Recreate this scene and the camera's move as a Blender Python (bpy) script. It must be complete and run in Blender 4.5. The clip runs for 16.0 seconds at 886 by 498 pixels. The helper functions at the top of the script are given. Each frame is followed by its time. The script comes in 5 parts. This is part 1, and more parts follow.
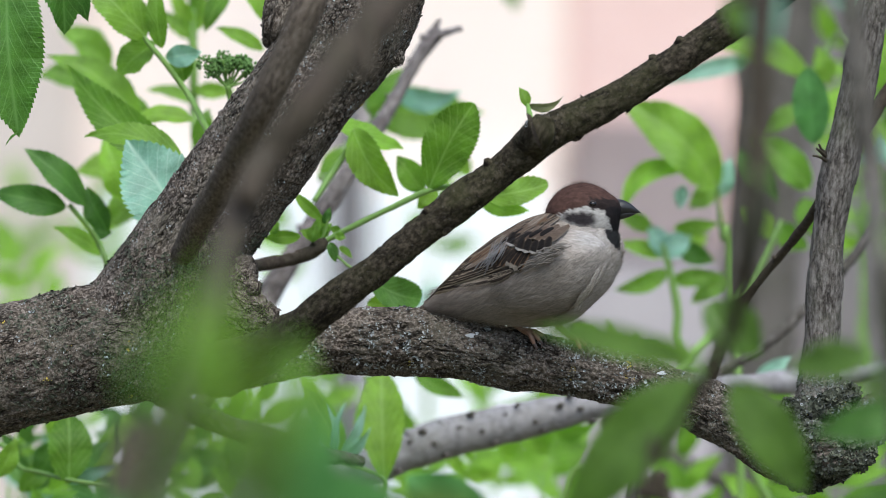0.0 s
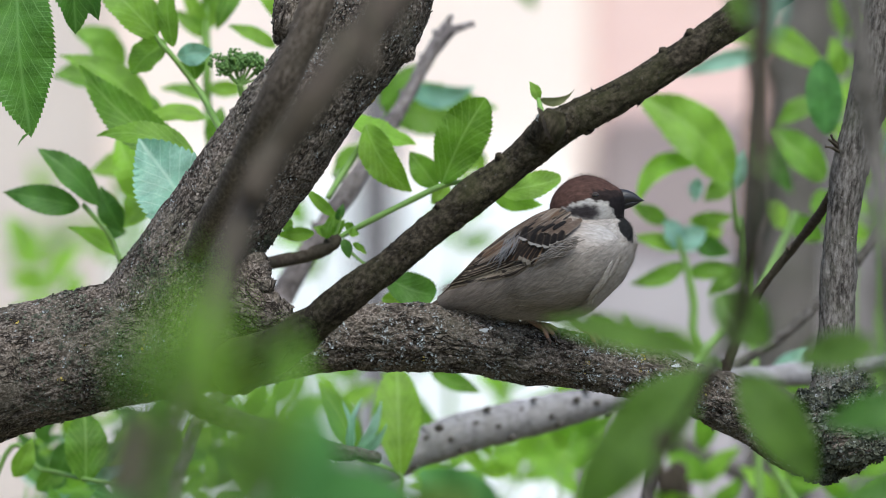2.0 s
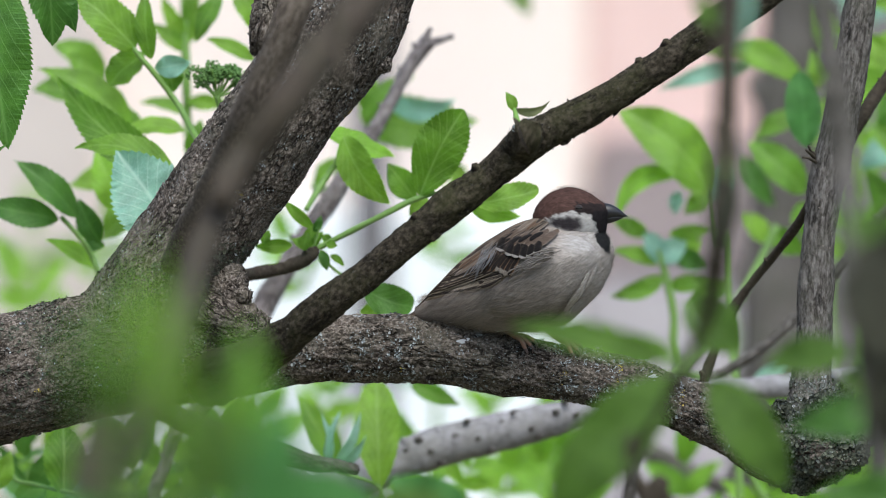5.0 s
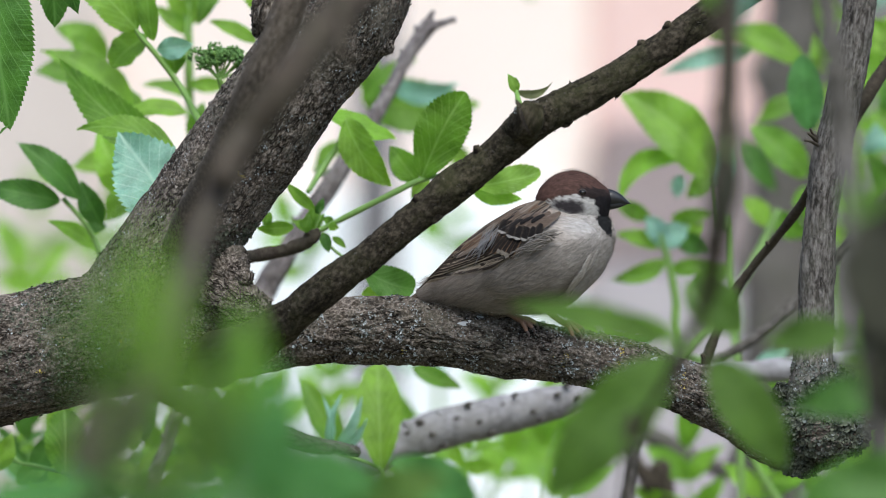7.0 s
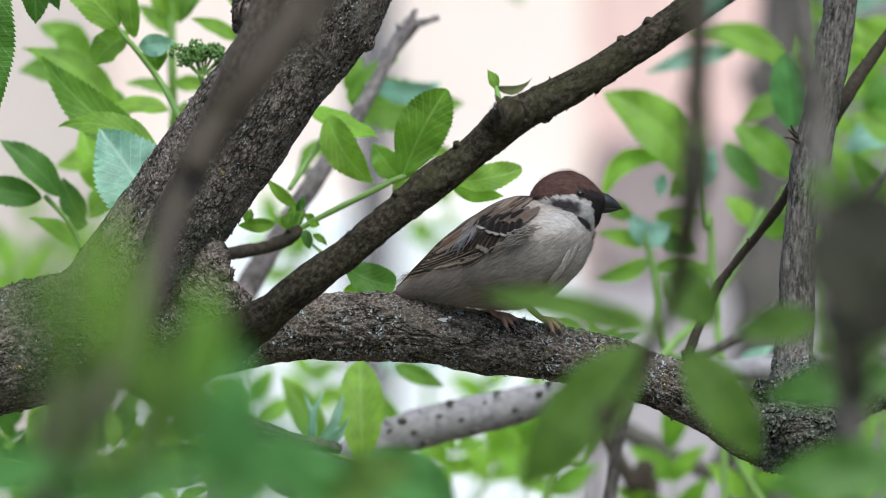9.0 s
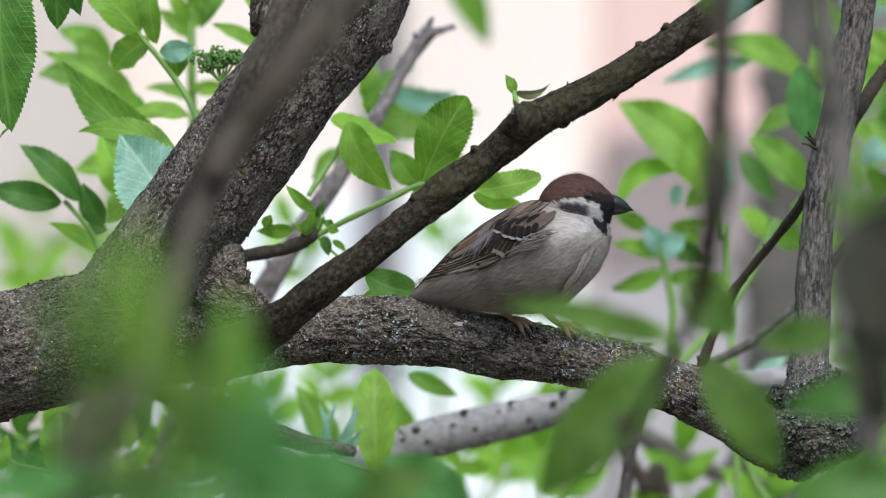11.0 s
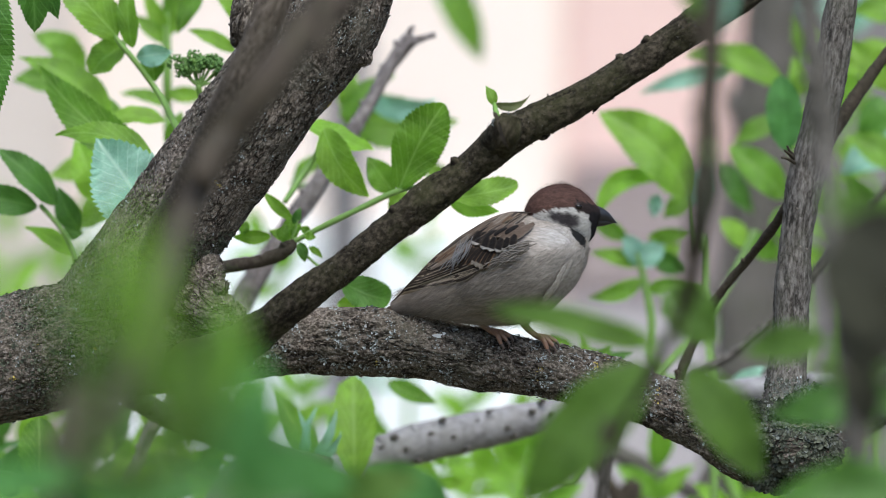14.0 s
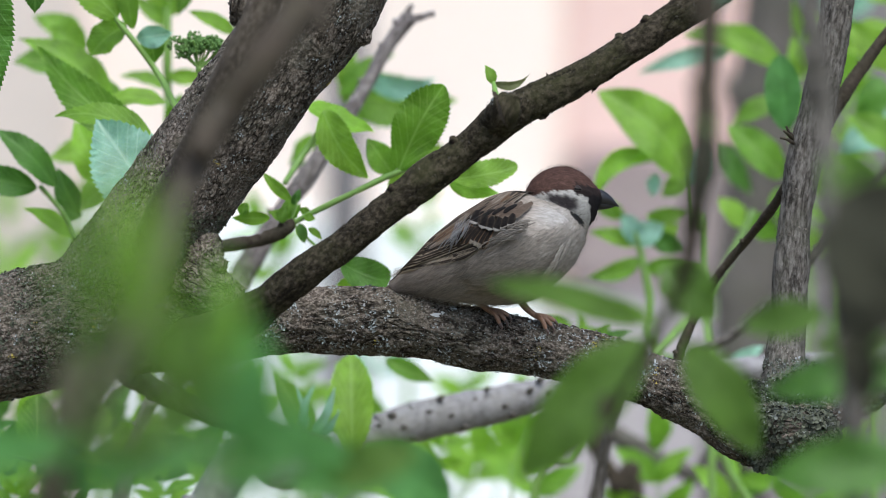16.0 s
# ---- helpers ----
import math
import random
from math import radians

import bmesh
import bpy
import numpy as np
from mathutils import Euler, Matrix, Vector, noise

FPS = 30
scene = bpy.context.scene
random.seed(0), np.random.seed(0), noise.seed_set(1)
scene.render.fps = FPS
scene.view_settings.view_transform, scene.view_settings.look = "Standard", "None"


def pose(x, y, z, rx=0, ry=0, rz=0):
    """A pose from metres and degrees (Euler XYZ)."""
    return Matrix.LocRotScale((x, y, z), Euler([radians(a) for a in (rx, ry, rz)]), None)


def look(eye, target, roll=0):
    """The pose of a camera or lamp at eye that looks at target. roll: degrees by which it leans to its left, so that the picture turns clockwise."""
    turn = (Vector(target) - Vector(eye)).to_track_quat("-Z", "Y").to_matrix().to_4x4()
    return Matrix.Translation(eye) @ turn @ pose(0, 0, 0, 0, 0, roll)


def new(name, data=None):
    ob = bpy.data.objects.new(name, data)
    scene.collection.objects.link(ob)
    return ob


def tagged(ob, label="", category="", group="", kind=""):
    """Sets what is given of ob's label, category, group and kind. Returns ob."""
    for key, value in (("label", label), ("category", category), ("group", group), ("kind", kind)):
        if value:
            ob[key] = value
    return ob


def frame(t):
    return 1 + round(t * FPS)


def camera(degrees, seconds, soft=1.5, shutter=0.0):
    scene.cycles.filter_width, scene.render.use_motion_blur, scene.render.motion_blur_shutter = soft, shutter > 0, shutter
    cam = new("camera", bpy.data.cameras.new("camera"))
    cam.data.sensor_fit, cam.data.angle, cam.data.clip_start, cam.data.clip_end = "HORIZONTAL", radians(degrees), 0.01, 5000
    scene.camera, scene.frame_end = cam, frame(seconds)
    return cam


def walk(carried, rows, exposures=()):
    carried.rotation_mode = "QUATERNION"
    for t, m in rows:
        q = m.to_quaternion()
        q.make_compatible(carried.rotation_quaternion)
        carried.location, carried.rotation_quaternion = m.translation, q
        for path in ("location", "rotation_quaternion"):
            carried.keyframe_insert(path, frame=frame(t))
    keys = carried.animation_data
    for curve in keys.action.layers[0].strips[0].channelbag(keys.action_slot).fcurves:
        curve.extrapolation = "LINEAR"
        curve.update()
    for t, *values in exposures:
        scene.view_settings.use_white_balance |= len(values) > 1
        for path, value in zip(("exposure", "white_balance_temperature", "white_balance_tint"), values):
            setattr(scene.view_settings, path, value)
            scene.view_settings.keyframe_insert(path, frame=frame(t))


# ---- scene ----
from mathutils.bvhtree import BVHTree

# ---- camera: a long lens, hand-held, four metres from the bird ----
cam = camera(5.1, 16.0, soft=0.5)
cam.data.dof.use_dof = True
cam.data.dof.focus_distance = 3.982
cam.data.dof.aperture_fstop = 12.5
EXPOSURE = 0.72
walk(cam, [
    (0.0, look((-0.0250, 0, 1.6150), (-0.00329, 4, 1.60467), 0.605)),
    (0.5, look((-0.0250, 0, 1.6191), (-0.00456, 4, 1.59779), 0.390)),
    (1.0, look((-0.0223, 0, 1.6165), (-0.00379, 4, 1.59579), 0.333)),
    (1.5, look((-0.0173, 0, 1.6150), (-0.00940, 4, 1.60482), -0.016)),
    (2.0, look((-0.0145, 0, 1.6136), (-0.00853, 4, 1.60272), -0.052)),
    (2.5, look((-0.0131, 0, 1.6140), (-0.00260, 4, 1.60285), -0.074)),
    (3.0, look((-0.0062, 0, 1.6116), (0.00126, 4, 1.60533), -0.132)),
    (5.5, look((-0.0015, 0, 1.6032), (0.00016, 4, 1.60611), -0.136)),
    (6.0, look((-0.0011, 0, 1.6021), (0.00234, 4, 1.60322), -0.170)),
    (6.5, look((0.0006, 0, 1.6016), (0.00372, 4, 1.60193), -0.070)),
    (7.0, look((-0.0000, 0, 1.6000), (-0.00000, 4, 1.60000), 0.000)),
    (7.5, look((-0.0002, 0, 1.5976), (-0.00027, 4, 1.60538), 0.068)),
    (8.0, look((-0.0004, 0, 1.5947), (-0.00061, 4, 1.59837), 0.150)),
    (8.5, look((0.0083, 0, 1.5939), (0.00692, 4, 1.59698), 0.048)),
    (9.0, look((0.0127, 0, 1.5882), (0.00787, 4, 1.59852), 0.046)),
    (11.5, look((0.0024, 0, 1.5971), (0.00368, 4, 1.60027), 0.567)),
    (12.0, look((0.0000, 0, 1.5889), (0.00493, 4, 1.59808), 0.668)),
    (12.5, look((0.0028, 0, 1.5954), (-0.00047, 4, 1.60041), 0.726)),
    (13.0, look((0.0033, 0, 1.5889), (0.00147, 4, 1.60206), 0.752)),
    (13.5, look((0.0014, 0, 1.5922), (0.00619, 4, 1.60269), 0.717)),
    (14.0, look((-0.0048, 0, 1.5857), (0.00979, 4, 1.60496), 0.765)),
    (14.5, look((-0.0042, 0, 1.5869), (0.01122, 4, 1.60805), 0.876)),
    (15.0, look((-0.0023, 0, 1.5811), (0.01017, 4, 1.60666), 0.879)),
    (15.5, look((-0.0041, 0, 1.5803), (0.01071, 4, 1.60089), 0.807)),
    (16.0, look((-0.0038, 0, 1.5781), (0.01041, 4, 1.59666), 0.929)),
], exposures=((0.0, EXPOSURE, 6390, 6.0), (16.0, EXPOSURE, 6390, 6.0)))

# ---- world, sun ----
world = bpy.data.worlds.new("sky")
scene.world = world
world.use_nodes = True
wn = world.node_tree.nodes
sky = wn.new("ShaderNodeTexSky")
sky.sky_type = "NISHITA"
sky.sun_disc = False
sky.sun_elevation = radians(54)
sky.sun_rotation = radians(164)
sky.dust_density = 1.5
world.node_tree.links.new(sky.outputs[0], wn["Background"].inputs[0])
wn["Background"].inputs[1].default_value = 0.15
sun = new("sun", bpy.data.lights.new("sun", "SUN"))
sun.data.energy, sun.data.angle, sun.data.color = 2.2, radians(50), (1.0, 0.98, 0.95)
sun.matrix_basis = look((1.5, -5.4, 9.0), (0, 0, 1.0))


# ---- helpers of this scene ----
STEP = 5.6803e-5
EYE = 1.6
rng = np.random.default_rng(7)
ORIGIN = {}
GRAIN = {}  # places along and round the newest tube, for the bark's grain


def spot(u, v, y):
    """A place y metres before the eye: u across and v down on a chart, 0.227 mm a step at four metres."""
    return Vector(((u - 784) * y * STEP, y, EYE + (441 - v) * y * STEP))


def vnoise(p):
    """Smooth value noise in [-1, 1] at the rows of p."""
    i = np.floor(p).astype(np.int64)
    f = p - i
    f = f * f * (3 - 2 * f)
    out = np.zeros(len(p))
    for a in (0, 1):
        for b in (0, 1):
            for c in (0, 1):
                h = (i[:, 0] + a) * 374761393 + (i[:, 1] + b) * 668265263 + (i[:, 2] + c) * 2147483647
                h = (h ^ (h >> 13)) * 1274126177 & 0xFFFFFFFF
                h = (h ^ (h >> 16)) & 0xFFFF
                w = (f[:, 0] if a else 1 - f[:, 0]) * (f[:, 1] if b else 1 - f[:, 1]) * (f[:, 2] if c else 1 - f[:, 2])
                out += w * (h / 32767.5 - 1)
    return out


def thing(name, place, label, category, group="", kind=""):
    ob = tagged(new(name), label, category, group, kind)
    ob.empty_display_size = 0.01
    ob.location = place
    ORIGIN[ob] = Vector(place)
    return ob


def mesh_of(name, verts, faces, smooth=True):
    me = bpy.data.meshes.new(name)
    verts = np.array([tuple(v) for v in verts] if not isinstance(verts, np.ndarray) else verts, dtype=np.float32)
    if isinstance(faces, np.ndarray):
        me.vertices.add(len(verts))
        me.vertices.foreach_set("co", verts.ravel())
        me.loops.add(faces.size)
        me.loops.foreach_set("vertex_index", faces.astype(np.int32).ravel())
        me.polygons.add(len(faces))
        me.polygons.foreach_set("loop_start", np.arange(0, faces.size, faces.shape[1], dtype=np.int32))
        me.update(calc_edges=True)
    else:
        me.from_pydata(verts.tolist(), [], [tuple(f) for f in faces])
    if smooth:
        me.polygons.foreach_set("use_smooth", [True] * len(me.polygons))
    if "newest" in GRAIN and len(GRAIN["newest"]) == len(verts):
        me.attributes.new("grain", "FLOAT_VECTOR", "POINT").data.foreach_set("vector", GRAIN["newest"].astype(np.float32).ravel())
    return me


def part(name, me, material, parent=None, label="", origin=None, kind=""):
    """One mesh, built in world coordinates, as a part under its thing (or on its own)."""
    o = Vector(origin) if origin is not None else (ORIGIN[parent] if parent else Vector((0, 0, 0)))
    me.transform(Matrix.Translation(-o))
    me.materials.append(material)
    ob = new(name, me)
    ORIGIN[ob] = o
    if parent:
        ob.parent = parent
        ob.location = o - ORIGIN[parent]
    else:
        ob.location = o
    return tagged(ob, label, "", "", kind)


def paint(me, colours):
    """A colour for each vertex: the pattern of the plumage."""
    at = me.color_attributes.new("plumage", "FLOAT_COLOR", "POINT")
    c = np.ones((len(me.vertices), 4))
    c[:, :3] = colours
    at.data.foreach_set("color", c.ravel())


# ---- materials ----
def nodes_of(name):
    m = bpy.data.materials.new(name)
    m.use_nodes = True
    return m, m.node_tree.nodes, m.node_tree.links, m.node_tree.nodes["Principled BSDF"]


def ramp(nodes, links, source, stops):
    r = nodes.new("ShaderNodeValToRGB")
    while len(r.color_ramp.elements) < len(stops):
        r.color_ramp.elements.new(0.5)
    for e, (x, c) in zip(r.color_ramp.elements, stops):
        e.position, e.color = x, (*c, 1)
    links.new(source, r.inputs[0])
    return r.outputs[0]


def noise_tex(nodes, links, scale, detail=5.0, rough=0.6, stretch=None):
    n = nodes.new("ShaderNodeTexNoise")
    n.inputs["Scale"].default_value, n.inputs["Detail"].default_value, n.inputs["Roughness"].default_value = scale, detail, rough
    tc = nodes.new("ShaderNodeTexCoord")
    if stretch:
        mp = nodes.new("ShaderNodeMapping")
        mp.inputs["Scale"].default_value = stretch
        links.new(tc.outputs["Object"], mp.inputs[0])
        links.new(mp.outputs[0], n.inputs[0])
    else:
        links.new(tc.outputs["Object"], n.inputs[0])
    return n.outputs[0]


def mixed(nodes, links, fac, a, b, mode="MIX"):
    m = nodes.new("ShaderNodeMix")
    m.data_type, m.blend_type = "RGBA", mode
    for sock, val in ((m.inputs[0], fac), (m.inputs[6], a), (m.inputs[7], b)):
        if isinstance(val, (int, float)):
            sock.default_value = val
        elif isinstance(val, tuple):
            sock.default_value = (*val, 1)
        else:
            links.new(val, sock)
    return m.outputs[2]


def bump(nodes, links, bsdf, height, distance, strength=1.0):
    b = nodes.new("ShaderNodeBump")
    b.inputs["Strength"].default_value, b.inputs["Distance"].default_value = strength, distance
    links.new(height, b.inputs["Height"])
    links.new(b.outputs[0], bsdf.inputs["Normal"])


def rough_matter(name, stops, blotch, scale, depth, rough=0.9, blotch_scale=40, stretch=None):
    """Bark, earth, plaster: a fine grain of colour, larger blotches and relief."""
    m, n, l, b = nodes_of(name)
    fine = noise_tex(n, l, scale, 6, 0.7, stretch)
    base = ramp(n, l, fine, stops)
    big = ramp(n, l, noise_tex(n, l, blotch_scale, 3, 0.6), ((0.42, (0, 0, 0)), (0.65, (1, 1, 1))))
    l.new(mixed(n, l, big, base, mixed(n, l, 0.55, base, blotch)), b.inputs["Base Color"])
    b.inputs["Roughness"].default_value = rough
    b.inputs["Specular IOR Level"].default_value = 0.1
    if depth:
        bump(n, l, b, fine, depth)
    return m


def bark_matter(name, dark, mid, light, blotch, depth=0.001, fine_scale=750, crack_scale=300, open_=0.5, long=(0.42, 0.2)):
    """Bark whose fibres and cracks run along the limb, with tinted blotches."""
    m, n, l, b = nodes_of(name)
    at = n.new("ShaderNodeAttribute")
    at.attribute_name = "grain"

    def stretched(x):
        mp = n.new("ShaderNodeMapping")
        mp.inputs["Scale"].default_value = (x, 1, 1)
        l.new(at.outputs["Vector"], mp.inputs[0])
        return mp.outputs[0]

    def noise_on(vec, scale, detail):
        t = n.new("ShaderNodeTexNoise")
        t.inputs["Scale"].default_value, t.inputs["Detail"].default_value, t.inputs["Roughness"].default_value = scale, detail, 0.68
        l.new(vec, t.inputs[0])
        return t

    fine = noise_on(stretched(long[0]), fine_scale, 6).outputs[0]
    bent = n.new("ShaderNodeVectorMath")
    bent.operation = "MULTIPLY_ADD"
    l.new(noise_on(stretched(0.6), 190, 3).outputs[1], bent.inputs[0])
    bent.inputs[1].default_value = (0.007, 0.007, 0.007)
    l.new(stretched(long[1]), bent.inputs[2])
    cells = n.new("ShaderNodeTexVoronoi")
    cells.feature = "DISTANCE_TO_EDGE"
    cells.inputs["Scale"].default_value = crack_scale
    l.new(bent.outputs[0], cells.inputs["Vector"])
    crack = ramp(n, l, cells.outputs["Distance"], ((0.0, (0, 0, 0)), (0.17, (1, 1, 1))))
    closed = ramp(n, l, noise_on(stretched(0.5), 130, 3).outputs[0], ((open_ - 0.06, (0, 0, 0)), (open_ + 0.06, (1, 1, 1))))
    crack = mixed(n, l, 1.0, crack, closed, "LIGHTEN")
    base = ramp(n, l, fine, ((0.38, dark), (0.5, mid), (0.63, light)))
    big = ramp(n, l, noise_on(at.outputs["Vector"], 55, 4).outputs[0], ((0.42, (0, 0, 0)), (0.66, (1, 1, 1))))
    base = mixed(n, l, big, base, mixed(n, l, 0.5, base, blotch))
    # Cracks take half the dark tone: the shade inside them is painted in.
    l.new(mixed(n, l, crack, tuple(0.5 * x for x in dark), base), b.inputs["Base Color"])
    b.inputs["Roughness"].default_value = 0.9
    b.inputs["Specular IOR Level"].default_value = 0.12
    bump(n, l, b, mixed(n, l, 0.45, crack, fine), depth)
    return m


def leaf_matter(name, dark, light, vein, gloss=0.42, through_=0.45):
    """A leaf: veins from its own coordinates, patches of tone, light passing through."""
    m, n, l, b = nodes_of(name)
    uv = n.new("ShaderNodeUVMap")
    sep = n.new("ShaderNodeSeparateXYZ")
    l.new(uv.outputs[0], sep.inputs[0])

    def calc(op, a, c=None):
        k = n.new("ShaderNodeMath")
        k.operation = op
        for s, val in zip(k.inputs, (a, c)):
            if val is None:
                continue
            if isinstance(val, (int, float)):
                s.default_value = val
            else:
                l.new(val, s)
        return k.outputs[0]

    across = calc("ABSOLUTE", calc("SUBTRACT", sep.outputs[1], 0.5))
    wobble = calc("MULTIPLY", noise_tex(n, l, 260, 2), 1.2)
    bow = calc("MULTIPLY", calc("MULTIPLY", across, across), 34.0)
    phase = calc("ADD", calc("ADD", calc("SUBTRACT", calc("MULTIPLY", sep.outputs[0], 46.0), calc("MULTIPLY", across, 52.0)), bow), wobble)
    side = calc("MINIMUM", calc("MULTIPLY", calc("ABSOLUTE", calc("SINE", calc("MULTIPLY", phase, 0.5))), 5.0), 1.0)
    mid = calc("MINIMUM", calc("MULTIPLY", across, 30.0), 1.0)
    cells = n.new("ShaderNodeTexVoronoi")
    cells.feature = "DISTANCE_TO_EDGE"
    cells.inputs["Scale"].default_value = 21.0
    long_ = n.new("ShaderNodeMapping")
    long_.inputs["Scale"].default_value = (2.1, 1.0, 1.0)
    l.new(uv.outputs[0], long_.inputs[0])
    l.new(long_.outputs[0], cells.inputs["Vector"])
    net = calc("ADD", calc("MULTIPLY", calc("MINIMUM", calc("MULTIPLY", cells.outputs["Distance"], 11.0), 1.0), 0.42), 0.58)
    height = calc("MULTIPLY", calc("MINIMUM", side, mid), net)
    rnd = n.new("ShaderNodeObjectInfo").outputs["Random"]
    tone = mixed(n, l, rnd, dark, light)
    patch = ramp(n, l, noise_tex(n, l, 90, 4), ((0.35, (0.72, 0.72, 0.72)), (0.7, (1.2, 1.2, 1.2))))
    tone = mixed(n, l, 1.0, tone, patch, "MULTIPLY")
    col = mixed(n, l, height, mixed(n, l, 0.55, tone, vein), tone)
    l.new(col, b.inputs["Base Color"])
    b.inputs["Roughness"].default_value = gloss
    b.inputs["Specular IOR Level"].default_value = 0.4
    fine = noise_tex(n, l, 1500, 3)
    bump(n, l, b, calc("ADD", calc("MULTIPLY", height, 0.7), calc("MULTIPLY", fine, 0.4)), 0.0003, 0.6)
    tr = n.new("ShaderNodeBsdfTranslucent")
    l.new(mixed(n, l, 1.0, col, (1.35, 1.5, 0.6), "MULTIPLY"), tr.inputs[0])
    ms = n.new("ShaderNodeMixShader")
    ms.inputs[0].default_value = through_
    l.new(b.outputs[0], ms.inputs[1])
    l.new(tr.outputs[0], ms.inputs[2])
    l.new(ms.outputs[0], n["Material Output"].inputs[0])
    return m


def plumage_matter():
    m, n, l, b = nodes_of("plumage")
    at = n.new("ShaderNodeAttribute")
    at.attribute_name = "plumage"
    streak = noise_tex(n, l, 900, 4, 0.7, (0.35, 1, 1))
    shade = ramp(n, l, streak, ((0.32, (0.68, 0.68, 0.68)), (0.68, (1.22, 1.22, 1.22))))
    l.new(mixed(n, l, 1.0, at.outputs[0], shade, "MULTIPLY"), b.inputs["Base Color"])
    b.inputs["Roughness"].default_value = 0.8
    b.inputs["Specular IOR Level"].default_value = 0.1
    bump(n, l, b, streak, 0.0004, 0.6)
    return m


def plain(name, colour, rough=0.5, coat=0.0, grain=600.0):
    m, n, l, b = nodes_of(name)
    g = noise_tex(n, l, grain, 3)
    l.new(mixed(n, l, g, tuple(c * 0.75 for c in colour), tuple(min(1, c * 1.25) for c in colour)), b.inputs["Base Color"])
    b.inputs["Roughness"].default_value = rough
    b.inputs["Coat Weight"].default_value = coat
    return m


def lichen_matter(name, a, c):
    m, n, l, b = nodes_of(name)
    g = n.new("ShaderNodeNewGeometry")
    l.new(mixed(n, l, g.outputs["Random Per Island"], a, c), b.inputs["Base Color"])
    b.inputs["Roughness"].default_value = 0.95
    return m


BARK = bark_matter("rugged_bark", (0.032, 0.0245, 0.019), (0.108, 0.087, 0.071), (0.27, 0.232, 0.2), (0.112, 0.107, 0.08), 0.0018, 900, 380, 0.48, (0.85, 0.42))
BARK_BROWN = bark_matter("smooth_brown_bark", (0.055, 0.043, 0.033), (0.105, 0.084, 0.066), (0.165, 0.137, 0.111), (0.09, 0.08, 0.06), 0.0005, 700, 300, 0.35)
BARK_SMOOTH = bark_matter("smooth_dark_bark", (0.012, 0.0095, 0.0065), (0.03, 0.0245, 0.0165), (0.068, 0.056, 0.04), (0.04, 0.042, 0.016), 0.0006, 520, 240, 0.4, (0.9, 0.5))
BARK_MID = bark_matter("dull_grey_bark", (0.15, 0.127, 0.124), (0.25, 0.215, 0.212), (0.36, 0.325, 0.32), (0.18, 0.165, 0.15), 0.0008)
BARK_PALE = rough_matter("pale_grey_bark", ((0.3, (0.16, 0.15, 0.152)), (0.55, (0.29, 0.28, 0.288)), (0.8, (0.41, 0.40, 0.412))), (0.22, 0.21, 0.20), 260, 0.0008, blotch_scale=70)
BARK_STEM = bark_matter("grey_mottled_bark", (0.036, 0.031, 0.027), (0.112, 0.1, 0.089), (0.205, 0.188, 0.173), (0.085, 0.087, 0.062), 0.0007, 760, 420, 0.36, (0.3, 0.14))
TWIG = rough_matter("brown_twig_bark", ((0.3, (0.03, 0.023, 0.018)), (0.7, (0.095, 0.077, 0.06))), (0.06, 0.055, 0.035), 500, 0.0005)
FLAKE = lichen_matter("bark_flakes", (0.038, 0.03, 0.024), (0.27, 0.232, 0.2))
FLAKE_DARK = lichen_matter("dark_bark_flakes", (0.02, 0.016, 0.012), (0.10, 0.088, 0.07))
LICHEN = lichen_matter("grey_green_lichen", (0.09, 0.1, 0.096), (0.42, 0.45, 0.455))
LICHEN_DARK = lichen_matter("dark_grey_lichen", (0.035, 0.037, 0.03), (0.2, 0.215, 0.19))
# Dark dull-green tufts for the trunk's junction and the fork.
GREEN_TUFTS = lichen_matter("dull_green_tufts", (0.022, 0.026, 0.014), (0.11, 0.12, 0.085))
LICHEN_Y = lichen_matter("yellow_lichen", (0.25, 0.19, 0.04), (0.42, 0.34, 0.08))
LEAF = leaf_matter("fresh_leaf", (0.115, 0.27, 0.024), (0.235, 0.43, 0.045), (0.36, 0.56, 0.18), through_=0.5)
# Brighter lime copy of the leaf: light on the foliage painted as colour.
LEAF_BRIGHT = leaf_matter("lit_lime_leaf", (0.16, 0.37, 0.03), (0.27, 0.52, 0.055), (0.36, 0.6, 0.15), through_=0.5)
LEAF_DEEP = leaf_matter("deep_leaf", (0.048, 0.148, 0.022), (0.092, 0.23, 0.032), (0.2, 0.38, 0.12), through_=0.4)
# Darker leaf copy for the near leaves: their shade is put into the colour.
LEAF_NEAR = leaf_matter("painted_shade_leaf", (0.077, 0.158, 0.022), (0.112, 0.216, 0.032), (0.15, 0.27, 0.07), 0.7, 0.45)
LEAF_COOL = leaf_matter("cool_near_leaf", (0.064, 0.20, 0.046), (0.09, 0.262, 0.066), (0.13, 0.32, 0.11), 0.7, 0.4)
# Bluish base colour imitates the sky's reflection on glossy leaves.
LEAF_TEAL = leaf_matter("sky_sheen_leaf", (0.21, 0.43, 0.335), (0.31, 0.54, 0.45), (0.48, 0.66, 0.58), 0.35, 0.3)
DEAD_LEAF = rough_matter("withered_leaf", ((0.3, (0.026, 0.027, 0.018)), (0.7, (0.05, 0.05, 0.036))), (0.022, 0.022, 0.015), 300, 0.0004)
DRY_GREEN = leaf_matter("drying_leaf", (0.13, 0.15, 0.06), (0.17, 0.19, 0.08), (0.24, 0.22, 0.14), through_=0.3)
STALK = plain("green_stalk", (0.16, 0.29, 0.06), 0.5)
BUD = plain("green_buds", (0.10, 0.205, 0.046), 0.6)
PLUMAGE = plumage_matter()
BEAK = plain("black_horn", (0.016, 0.015, 0.016), 0.42, 0.1, 900)
